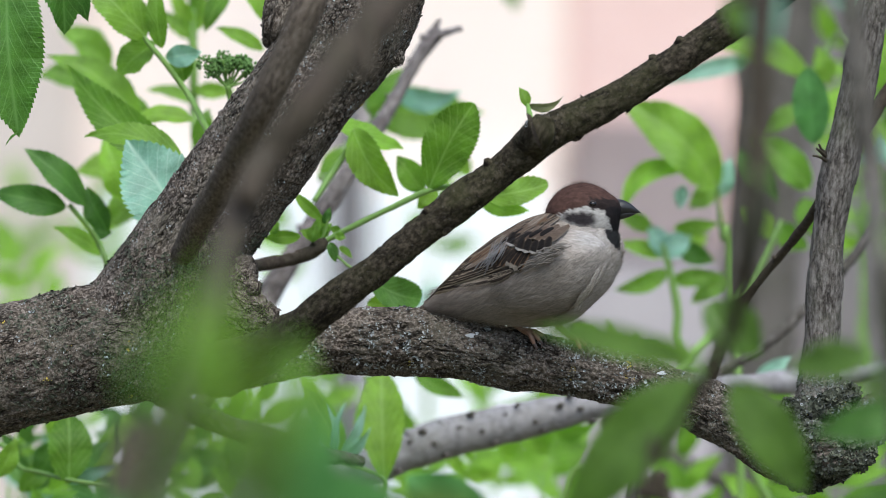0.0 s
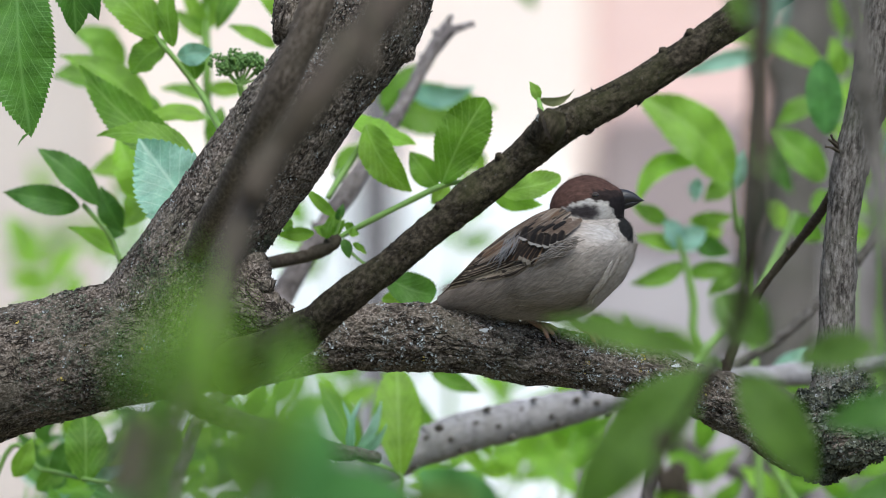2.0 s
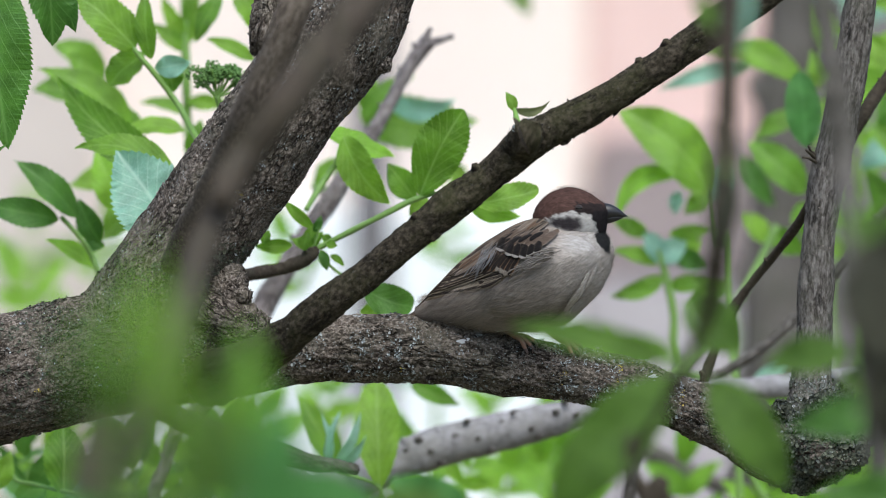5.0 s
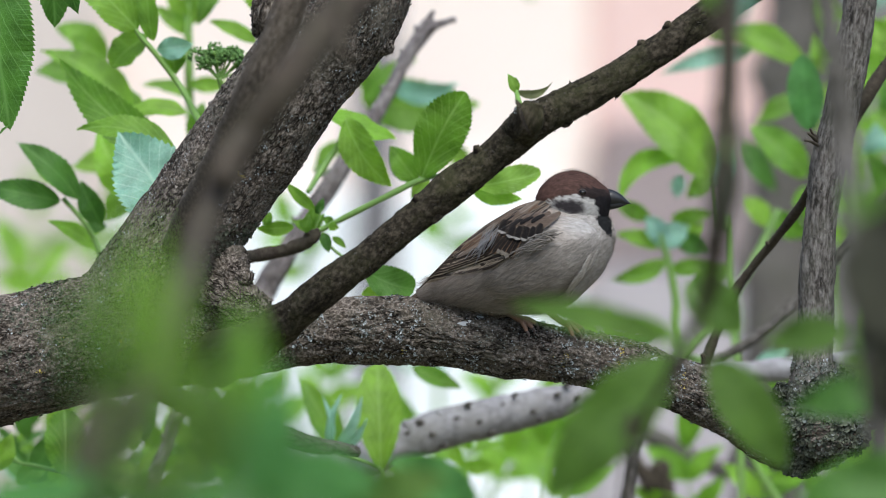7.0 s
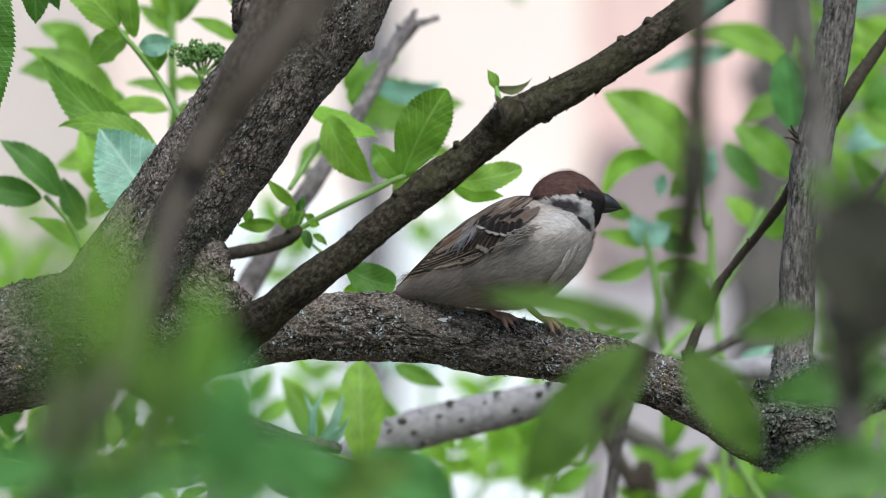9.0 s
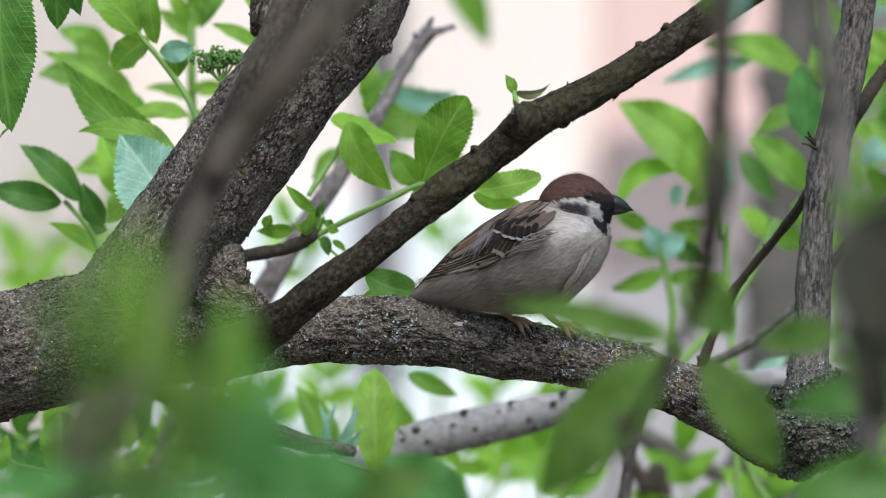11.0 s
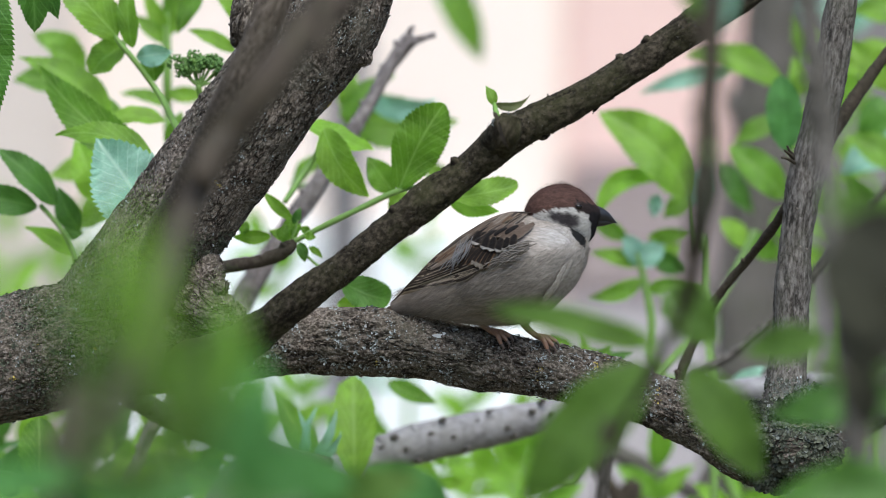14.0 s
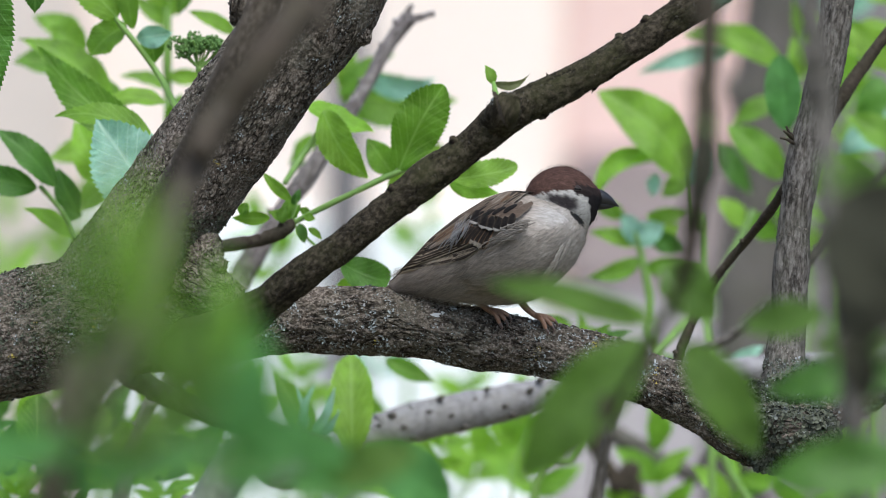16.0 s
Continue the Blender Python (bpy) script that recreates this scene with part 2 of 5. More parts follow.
EYE_DARK = plain("dark_eye", (0.010, 0.007, 0.005), 0.25, 0.0)
LID = plain("dusky_skin", (0.022, 0.018, 0.017), 0.7)
EYELID = plain("dusky_lid", (0.034, 0.027, 0.025), 0.85)
SPLASH = plain("chalky_splash", (0.42, 0.43, 0.44), 0.9)
FOOT = plain("flesh_skin", (0.24, 0.13, 0.085), 0.5)
CLAW = plain("dark_claw", (0.09, 0.06, 0.05), 0.35)
SOIL = rough_matter("ground_litter", ((0.3, (0.10, 0.085, 0.06)), (0.6, (0.23, 0.205, 0.155)), (0.8, (0.34, 0.31, 0.245))), (0.10, 0.14, 0.045), 3, 0.01, blotch_scale=0.4)
PLASTER = rough_matter("peach_plaster", ((0.3, (0.80, 0.68, 0.61)), (0.7, (0.88, 0.765, 0.69))), (0.82, 0.71, 0.65), 30, 0.002, blotch_scale=0.7)
PINK = rough_matter("faded_pink_plaster", ((0.3, (0.70, 0.48, 0.43)), (0.7, (0.80, 0.575, 0.52))), (0.70, 0.52, 0.485), 30, 0.002, blotch_scale=1.2)
MAUVE = rough_matter("weathered_mauve_wood", ((0.3, (0.25, 0.195, 0.19)), (0.7, (0.36, 0.295, 0.285))), (0.30, 0.26, 0.255), 12, 0.002, blotch_scale=1.5)
BEIGE = rough_matter("beige_plaster", ((0.3, (0.54, 0.455, 0.41)), (0.7, (0.645, 0.56, 0.51))), (0.53, 0.48, 0.43), 25, 0.002, blotch_scale=1.3)
# Dark grey that holds the garden wall's shade in its base colour.
GARDEN_WALL = rough_matter("shade_tinted_wall", ((0.3, (0.17, 0.15, 0.152)), (0.7, (0.255, 0.232, 0.232))), (0.17, 0.166, 0.158), 15, 0.003, blotch_scale=1.5)
APRON = rough_matter("lavender_grey_plaster", ((0.3, (0.36, 0.328, 0.335)), (0.7, (0.455, 0.42, 0.427))), (0.38, 0.36, 0.35), 25, 0.002, blotch_scale=1.2)
PLINTH = rough_matter("grey_render", ((0.3, (0.80, 0.83, 0.83)), (0.7, (0.88, 0.91, 0.91))), (0.8, 0.83, 0.83), 25, 0.002, blotch_scale=1)
ROOF = rough_matter("clay_tile", ((0.3, (0.2, 0.08, 0.05)), (0.7, (0.32, 0.14, 0.09))), (0.2, 0.12, 0.1), 20, 0.004, blotch_scale=2)
METAL = plain("zinc_pipe", (0.15, 0.142, 0.145), 0.7)


# ---- shapes ----
def smooth_path(points, per):
    """Catmull-Rom through (u, v, y, r) rows: places and radii in metres."""
    p = np.array([(*spot(u, v, y), r * y * STEP) for u, v, y, r in points])
    p = np.vstack([2 * p[0] - p[1], p, 2 * p[-1] - p[-2]])
    p[0, 3], p[-1, 3] = p[1, 3], p[-2, 3]
    out = []
    for i in range(1, len(p) - 2):
        t = np.linspace(0, 1, per, endpoint=False)[:, None]
        a, b, c, d = p[i - 1], p[i], p[i + 1], p[i + 2]
        out.append(0.5 * (2 * b + (c - a) * t + (2 * a - 5 * b + 4 * c - d) * t ** 2 + (3 * b - a - 3 * c + d) * t ** 3))
    return np.vstack(out + [p[-2][None]])


def tube(points, segs=24, per=12, ridge=0.0, lump=0.0, seed=0.0, grain=1.0):
    """A limb: a closed tube along the path, its skin raised in lumps and ridges (metres)."""
    p = smooth_path(points, per)
    c, r = p[:, :3], np.maximum(p[:, 3], 1e-5)
    d = np.gradient(c, axis=0)
    d /= np.linalg.norm(d, axis=1)[:, None]
    a0 = np.cross(d[0], (0.1, 1, 0.05))
    a = np.zeros_like(c)
    for i in range(len(c)):
        a0 = a0 - d[i] * a0.dot(d[i])
        a0 /= np.linalg.norm(a0)
        a[i] = a0
    b = np.cross(d, a)
    th = np.linspace(0, 2 * np.pi, segs, endpoint=False)
    rad = (np.cos(th)[None, :, None] * a[:, None] + np.sin(th)[None, :, None] * b[:, None])
    v = (c[:, None] + rad * r[:, None, None]).reshape(-1, 3)
    nrm = rad.reshape(-1, 3)
    s = np.repeat(np.concatenate([[0], np.cumsum(np.linalg.norm(np.diff(c, axis=0), axis=1))]), segs)
    rr = np.repeat(r, segs)
    q = np.stack([s, np.tile(np.cos(th), len(c)) * rr, np.tile(np.sin(th), len(c)) * rr], 1)
    GRAIN["newest"] = np.vstack([q, q[:1], q[-1:]])
    if ridge or lump:
        disp = lump * vnoise(q * 45 + seed) + lump * 0.6 * vnoise(q * 110 + seed)
        if ridge:
            for sc, am in (((110, 400, 400), 0.55), ((300, 900, 900), 0.5), ((800, 2000, 2000), 0.4)):
                disp += am * ridge * vnoise(q * np.array(sc) * grain + seed)
            for sc, dp in (((48, 330, 330), 1.5), ((130, 640, 640), 0.9)):
                crack = vnoise(q * np.array(sc) * grain + 0.5 * vnoise(q * 260)[:, None] + seed)
                disp -= dp * ridge * np.exp(-(crack / 0.09) ** 2)
        v = v + nrm * disp[:, None]
    n = len(c)
    idx = np.arange(n * segs).reshape(n, segs)
    f = np.stack([idx[:-1], np.roll(idx[:-1], -1, 1), np.roll(idx[1:], -1, 1), idx[1:]], -1).reshape(-1, 4)
    faces = [tuple(x) for x in f]
    verts = np.vstack([v, c[0] - d[0] * r[0] * 0.3, c[-1] + d[-1] * r[-1] * 0.3])
    for j in range(segs):
        faces.append((n * segs, (j + 1) % segs, j))
        faces.append((n * segs + 1, (n - 1) * segs + j, (n - 1) * segs + (j + 1) % segs))
    return verts, faces, v, nrm


def flakes(v, nrm, count, small, large, lift=0.5, mask=0.0, scale=60, seed=0.0, keep=None, along=(1, 0, 0)):
    """Curled scales on a skin: small five-cornered plates that stand off it at an angle."""
    ok = vnoise(v * scale + seed) > mask
    if keep is not None:
        ok &= keep(v)
    pool = np.nonzero(ok)[0]
    if not len(pool):
        pool = np.arange(len(v))
    pick = rng.choice(pool, count)
    o, nn = v[pick], nrm[pick]
    t = rng.normal(size=(count, 3)) * 0.6 + np.array(along)
    t -= nn * (t * nn).sum(1)[:, None]
    t /= np.linalg.norm(t, axis=1)[:, None]
    b = np.cross(nn, t)
    s = (small + (large - small) * rng.random(count) ** 2.5)[:, None]
    up = lift * rng.uniform(0.1, 1.0, (count, 1))
    rows = [o + nn * s * up * 0.3]
    for j in range(5):
        ang = j * 1.2566 + rng.uniform(-0.4, 0.4, (count, 1))
        w = s * rng.uniform(0.5, 1.0, (count, 1))
        rows.append(o + t * np.cos(ang) * w * 1.25 + b * np.sin(ang) * w * 0.75 + nn * (up * s * (0.5 + 0.6 * np.sin(ang + 0.5)) - 0.00005))
    k = np.arange(count)[:, None] * 6
    faces = np.concatenate([k + np.array([[0, 1 + j, 1 + (j + 1) % 5]]) for j in range(5)])
    return mesh_of("flakes", np.stack(rows, 1).reshape(-1, 3), faces, False)


def rosettes(v, nrm, count, small, large, mask, scale, seed, keep=None, clump=1):
    """Leafy lichen: tufts of curled lobes that lift off the bark, singly or in clumps."""
    ok = vnoise(v * scale + seed * 1.7) + 0.5 * vnoise(v * scale * 4.1 + seed) > mask
    if keep is not None:
        ok &= keep(v)
    each = count // clump * clump
    centre = np.repeat(rng.choice(np.nonzero(ok)[0], count // clump), clump)
    tuft = np.repeat(np.arange(each), rng.integers(3, 7, each))
    pick, n = centre[tuft], len(tuft)
    nn = nrm[pick]
    t = np.cross(nn, rng.normal(size=(each, 3))[tuft])
    t /= np.linalg.norm(t, axis=1)[:, None]
    b = np.cross(nn, t)
    side = np.cross(nn, (0.3, 0.1, 0.95))
    side /= np.linalg.norm(side, axis=1)[:, None]
    shift = rng.normal(size=(each, 2))[tuft] * (0.0006 if clump == 1 else 0.0012)
    o = v[pick] + side * shift[:, :1] + np.cross(nn, side) * shift[:, 1:] - nn * ((shift ** 2).sum(1) / 0.03)[:, None]
    s = (small + (large - small) * rng.random(each) ** 2.2)[tuft][:, None]
    ang = rng.uniform(0, 6.283, (n, 1))
    d, side = t * np.cos(ang) + b * np.sin(ang), b * np.cos(ang) - t * np.sin(ang)
    ln, w, up = s * rng.uniform(0.6, 1.3, (n, 1)), s * rng.uniform(0.5, 0.9, (n, 1)), rng.uniform(0.15, 0.8, (n, 1))
    rows = []
    for x, y, z in ((0.05, 0.35, 0.05), (0.55, 0.65, 0.12 + 0.3 * up), (1.0, 0.45, 0.1 + up)):
        rows += [o + d * ln * x - side * w * y + nn * ln * z, o + d * ln * (x + rng.uniform(-0.1, 0.1, (n, 1))) + side * w * y + nn * ln * z]
    k = np.arange(n)[:, None] * 6
    faces = np.concatenate([k + np.array([[0, 1, 3, 2]]), k + np.array([[2, 3, 5, 4]])])
    return mesh_of("lichen", np.stack(rows, 1).reshape(-1, 3), faces)


def leaf_mesh(base, tip, width, roll=0.0, bend=0.12, curl=0.0, fold=0.25, teeth=14, rows=56, shape=(0.68, 1.1)):
    """A serrate leaf from base to tip: folded at the midrib, arched, quilted between the side veins."""
    base, tip = Vector(base), Vector(tip)
    ax = tip - base
    length = ax.length
    ax.normalize()
    nz = Vector((0, -1, 0.25))
    nz = (nz - ax * nz.dot(ax)).normalized()
    ny = nz.cross(ax)
    rot = Matrix.Rotation(radians(roll), 3, ax)
    nz, ny = rot @ nz, rot @ ny
    cols = 4
    s = np.linspace(0, 1, rows)
    prof = s ** shape[0] * (1 - s) ** shape[1]
    prof = prof / prof.max() * width / 2
    saw = (s * teeth) % 1.0 if teeth else s * 0
    hook = 0.0 if not teeth else 0.115
    point = np.where(s > 0.97, 0.35, 1.0)
    verts, uvs = [], []
    ph = rng.uniform(0, 6)
    for i in range(rows):
        for j in range(-cols, cols + 1):
            q = j / cols
            rim = hook * (saw[i] - 0.55) * point[i] if abs(j) == cols else 0.0
            x = s[i] * length + abs(q) * prof[i] * 0.12 + rim * length * 0.12
            yy = q * prof[i] * (1 + rim) + curl * length * 4 * s[i] * (1 - s[i])
            z = abs(q) * prof[i] * fold - bend * length * (2 * s[i] - 1) ** 2 + bend * length
            z -= 0.009 * width * abs(math.cos(23 * s[i] - 26 * abs(q) * prof[i] / width)) ** 6 * abs(q) ** 0.5
            z += 0.03 * width * math.sin(ph + 9 * s[i] + 2.2 * q) + 0.035 * width * math.sin(ph * 2 + 17 * s[i] + (1.5 if q > 0 else 0)) * q * q
            verts.append(base + ax * x + ny * yy + nz * z)
            uvs.append((s[i], 0.5 + q * 0.5 * prof[i] / (width / 2 + 1e-9)))
    n = 2 * cols + 1
    faces = [(i * n + j, i * n + j + 1, (i + 1) * n + j + 1, (i + 1) * n + j) for i in range(rows - 1) for j in range(n - 1)]
    me = mesh_of("leaf", verts, faces)
    lay = me.uv_layers.new(name="UVMap")
    loops = np.zeros(len(me.loops), dtype=np.int32)
    me.loops.foreach_get("vertex_index", loops)
    lay.data.foreach_set("uv", np.array(uvs)[loops].ravel())
    return me


def leaf(parent, u0, v0, u1, v1, w, y, matter=None, roll=0.0, dy=0.0, label="", **k):
    """A leaf under its shoot: base and tip on the chart, width in steps, depth y at the base and y + dy at the tip."""
    me = leaf_mesh(spot(u0, v0, y), spot(u1, v1, y + dy), w * y * STEP, roll, **k)
    return part("leaf", me, matter or LEAF, parent, label)


def stalk(parent, pts, matter=None, name="stalk", label="", segs=10, per=8, lump=0.0002):
    v, f, _, _ = tube(pts, segs, per, 0, lump)
    return part(name, mesh_of(name, v, f), matter or STALK, parent, label)


def shoot(u, v, y, label, group="leafy shoots of the elder"):
    return thing("leafy_shoot", spot(u, v, y), label, "shoot", group)


def pinnate(parent, u, v, y, ang, size, matter=None, pairs=2, spread=55, rows=20, width=0.42):
    """A compound leaf: leaflets in pairs along a stalk and one at its end; ang in degrees, 0 to the right, 90 up."""
    a = radians(ang)
    du, dv = math.cos(a), -math.sin(a)
    n = size * (0.5 + 0.55 * pairs)
    dyy = rng.uniform(-0.02, 0.02)
    stalk(parent, [(u, v, y, size * 0.025), (u + du * n * 0.5, v + dv * n * 0.5 + 0.02 * n, y + dyy / 2, size * 0.02), (u + du * n, v + dv * n, y + dyy, size * 0.012)], segs=6, per=4)
    for i in range(pairs):
        k = 0.35 + 0.55 * i / max(1, pairs)
        for side in (-1, 1):
            b = a + side * radians(spread + rng.uniform(-14, 14))
            ln = size * rng.uniform(0.8, 1.1)
            x0, y0 = u + du * n * k, v + dv * n * k
            leaf(parent, x0, y0, x0 + math.cos(b) * ln, y0 - math.sin(b) * ln + 0.08 * ln, ln * width, y + dyy * k, matter, rng.uniform(-50, 50), rng.uniform(-0.01, 0.012), rows=rows, teeth=0 if rows < 30 else 12)
    x0, y0 = u + du * n * 0.95, v + dv * n * 0.95
    leaf(parent, x0, y0, x0 + du * size * 1.1, y0 + dv * size * 1.1 + 0.1 * size, size * width * 1.1, y + dyy, matter, rng.uniform(-40, 40), rng.uniform(-0.01, 0.012), rows=rows, teeth=0 if rows < 30 else 12)


# ---- the setting: ground, house wall ----
def box(name, lo, hi, matter, parent=None, label="", bevel=0.01, kind=""):
    bm = bmesh.new()
    bmesh.ops.create_cube(bm, size=1.0)
    for w in bm.verts:
        w.co = Vector([(lo[i] + hi[i]) / 2 + w.co[i] * (hi[i] - lo[i]) for i in range(3)])
    bmesh.ops.bevel(bm, geom=bm.edges[:], offset=bevel, segments=2, affect="EDGES")
    me = bpy.data.meshes.new(name)
    bm.to_mesh(me)
    bm.free()
    return part(name, me, matter, parent, label, kind=kind)


def ground():
    xs = np.concatenate([[-900, -300, -100, -40], np.linspace(-16, 16, 65), [40, 100, 300, 900]])
    ys = np.concatenate([[-900, -300, -100, -30], np.linspace(-8, 24, 65), [60, 120, 300, 900]])
    g = np.array([(x, y, 0) for y in ys for x in xs], dtype=float)
    near = (np.abs(g[:, 0]) < 15) & (g[:, 1] > -7) & (g[:, 1] < 23)
    g[:, 2] = np.where(near, 0.04 * vnoise(g * np.array([0.9, 0.9, 1])) + 0.015 * vnoise(g * 3.1), 0)
    n = len(xs)
    f = [(j * n + i, j * n + i + 1, (j + 1) * n + i + 1, (j + 1) * n + i) for j in range(len(ys) - 1) for i in range(n - 1)]
    tagged(part("ground", mesh_of("ground", g, f), SOIL), "dark earth with thin grass under the elder", "ground", "", "structure")


def house():
    h = thing("house", (0, 9.2, 0), "peach plastered house wall with faded pink bay, out of focus", "house")
    box("wall", (-7, 9.2, 0), (0.136, 9.5, 5.2), PLASTER, h, "bright peach plaster")
    box("bay", (0.136, 9.203, 0), (0.30, 9.5, 5.2), PINK, h, "faded pink plaster bay")
    box("garden_wall", (0.30, 9.26, 0), (6, 9.5, 3.4), GARDEN_WALL, h, "grey garden wall with shade painted into its colour")
    box("shutter", (0.139, 9.17, 1.586), (0.29, 9.206, 1.715), MAUVE, h, "weathered mauve wooden shutter")
    box("apron", (0.125, 9.15, 0), (0.36, 9.208, 1.583), APRON, h, "grey-lavender plaster apron under the shutter")
    box("side_wall", (-7.0, 9.12, 0), (-0.31, 9.195, 5.19), BEIGE, h, "beige plastered side wall")
    box("plinth", (-0.31, 9.16, 0), (0.12, 9.21, 1.65), PLINTH, h, "pale grey rendered plinth")
    box("roof", (-7.4, 8.6, 5.2), (5.4, 12.0, 5.4), ROOF, h)
    v, f, _, _ = tube([(664, 3400, 8.9, 40), (664, 600, 8.9, 40), (664, 150, 8.9, 40), (664, -900, 8.9, 40)], 16, 6)
    part("downpipe", mesh_of("downpipe", v, f), METAL, h, "grey zinc downpipe")


def unseen_walls():
    """Unseen plain walls behind the camera and at its sides, added to cut low sky light."""
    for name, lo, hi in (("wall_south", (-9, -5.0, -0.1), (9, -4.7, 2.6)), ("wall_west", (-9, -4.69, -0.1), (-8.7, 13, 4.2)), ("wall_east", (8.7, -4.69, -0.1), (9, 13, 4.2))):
        tagged(box(name, lo, hi, GARDEN_WALL), "unseen grey wall added to cut low sky light", "wall", "", "structure")


ground()
house()
unseen_walls()


# ---- the elder ----
CLUMPED = ("lichen", "pale_lichen", "yellow_lichen")


def limb(tree, pts, segs, per, matter, ridge, lump, seed, scales, label, grain=1.0, along=(1, 0, -0.1)):
    v, f, skin, nrm = tube(pts, segs, per, ridge, lump, seed, grain)
    ob = part("limb", mesh_of("limb", v, f), matter, tree, label)
    for name, m, count, lo, hi, lift, mask, keep in scales:
        if "lichen" in name:
            part(name, rosettes(skin, nrm, count, lo, hi, mask, 60 if name not in CLUMPED else 110, seed, keep, 7 if name in CLUMPED else 1), m, ob, "", kind="stuff")
            continue
        part(name, flakes(skin, nrm, count, lo, hi, lift, mask, 75, seed, keep, along), m, ob, "", kind="stuff")
    return ob


def elder_tree():
    base = spot(-400, 700, 4.0)
    t = thing("elder_tree", (base.x - 0.1, 4.05, 0), "old elder with rugged lichen-spotted brown limbs", "tree")
    # trunk below and the leaning limb that carries the rest
    limb(t, [(-900, foot(4.08), 4.08, 270), (-860, 5000, 4.07, 240), (-780, 2600, 4.06, 210), (-560, 1300, 4.04, 170), (-330, 800, 4.02, 140), (-120, 668, 4.0, 122), (0, 640, 4.0, 112)],
         32, 16, BARK, 0.0008, 0.002, 3.0, (), "thick rugged trunk")
    main = limb(t, [(-160, 690, 4.005, 118), (0, 641, 4.0, 111), (110, 612, 4.0, 112), (220, 588, 4.0, 112), (330, 592, 4.0, 92), (430, 600, 4.0, 68), (520, 592, 4.0, 58), (600, 587, 4.0, 57),
             (700, 586, 4.0, 59), (800, 597, 4.0, 57), (900, 614, 4.0, 54), (1000, 630, 4.0, 52), (1100, 651, 4.0, 50), (1200, 682, 4.0, 50), (1290, 722, 4.0, 50), (1370, 768, 4.0, 54), (1440, 772, 4.0, 58), (1490, 745, 4.01, 50), (1560, 700, 4.02, 44), (1680, 640, 4.04, 40), (1900, 560, 4.06, 34)],
         150, 40, BARK, 0.0008, 0.0011, 1.0,
         (("bark_crust", FLAKE, 15000, 0.00015, 0.0009, 0.85, -0.2, None),
          ("lichen", LICHEN, 3800, 0.00018, 0.0008, 0, 0.0, None),
          ("lichen_specks", LICHEN, 8000, 0.0001, 0.0004, 0, -0.25, None),
          ("pale_lichen", LICHEN, 1800, 0.00025, 0.0009, 0, 0.1, lambda v: (v[:, 0] > -0.062) & (v[:, 0] < 0.1)),
          ("lichen_moss", GREEN_TUFTS, 10000, 0.0003, 0.0011, 0, -0.15, lambda v: (v[:, 0] < -0.075) | (v[:, 0] > 0.13)),
          ("grey_lichen", LICHEN_DARK, 7000, 0.00012, 0.00045, 0, 0.0, None),
          ("yellow_lichen", LICHEN_Y, 420, 0.00015, 0.0007, 0, 0.3, None),
          ("lichen_mat", LICHEN_DARK, 2600, 0.0004, 0.0012, 0, -0.2, lambda v: v[:, 0] > 0.137)), "rough horizontal limb, flaking bark and grey lichen")
    skin = BVHTree.FromPolygons([w.co + ORIGIN[main] for w in main.data.vertices], [tuple(f.vertices) for f in main.data.polygons])
    for u, v, w, h in ((821, 576, 11, 4), (832, 572, 4, 3), (690, 560, 3, 3), (1168, 640, 10, 3.5)):
        rim = [spot(u, v, 3.9)] + [spot(u + w * (0.75 + 0.35 * math.sin(3 * a * 0.42 + u)) * math.cos(a * 0.42), v + h * math.sin(a * 0.42), 3.9) for a in range(15)]
        lay = [(skin.ray_cast(c, Vector((0, 1, 0)))[0] or spot(u, v, 3.99)) - Vector((0, 0.0006, 0)) for c in rim]
        part("splash", mesh_of("splash", lay, [(0, 1 + k, 1 + (k + 1) % 15) for k in range(15)]), SPLASH, main, "dried white dropping")
    limb(t, [(190, 640, 4.0, 105), (250, 545, 4.0, 112), (318, 430, 3.998, 104), (395, 318, 3.995, 95), (475, 205, 3.99, 94), (548, 100, 3.99, 98), (598, 20, 3.99, 108), (640, -60, 3.99, 100), (720, -220, 3.99, 86), (800, -420, 3.99, 70)],
         140, 60, BARK, 0.0006, 0.0011, 5.0,
         (("bark_crust", FLAKE, 16000, 0.00015, 0.0009, 1.1, -0.3, None),
          ("lichen_specks", LICHEN, 6000, 0.0001, 0.00035, 0, -0.3, None),
          ("lichen", LICHEN, 4200, 0.00018, 0.0006, 0, -0.05, None),
          ("lichen_moss", GREEN_TUFTS, 5000, 0.0003, 0.0011, 0, -0.15, lambda v: v[:, 2] < EYE + 0.01),
          ("grey_lichen", LICHEN_DARK, 8000, 0.00012, 0.00045, 0, -0.3, None),
          ("yellow_lichen", LICHEN_Y, 25, 0.0003, 0.0012, 0, 0.5, None)), "rugged upright limb with cracked bark", along=(0.56, 0, 0.83))
    for pts in ([(458, 62, 3.99, 16), (468, 22, 3.985, 24), (482, -30, 3.99, 26), (500, -140, 4.0, 24)],
                [(655, 75, 3.985, 34), (680, 84, 3.985, 17), (696, 86, 3.985, 8)],
                [(395, 470, 3.99, 50), (415, 490, 3.985, 34), (442, 497, 3.98, 14)],
                [(380, 520, 3.99, 60), (430, 545, 3.985, 45), (470, 560, 3.985, 30)]):
        limb(t, pts, 40, 16, BARK, 0.0009, 0.001, 11.0, (("bark_crust", FLAKE, 500, 0.00025, 0.0009, 1.3, -0.8, None),), "gnarled bark knob")
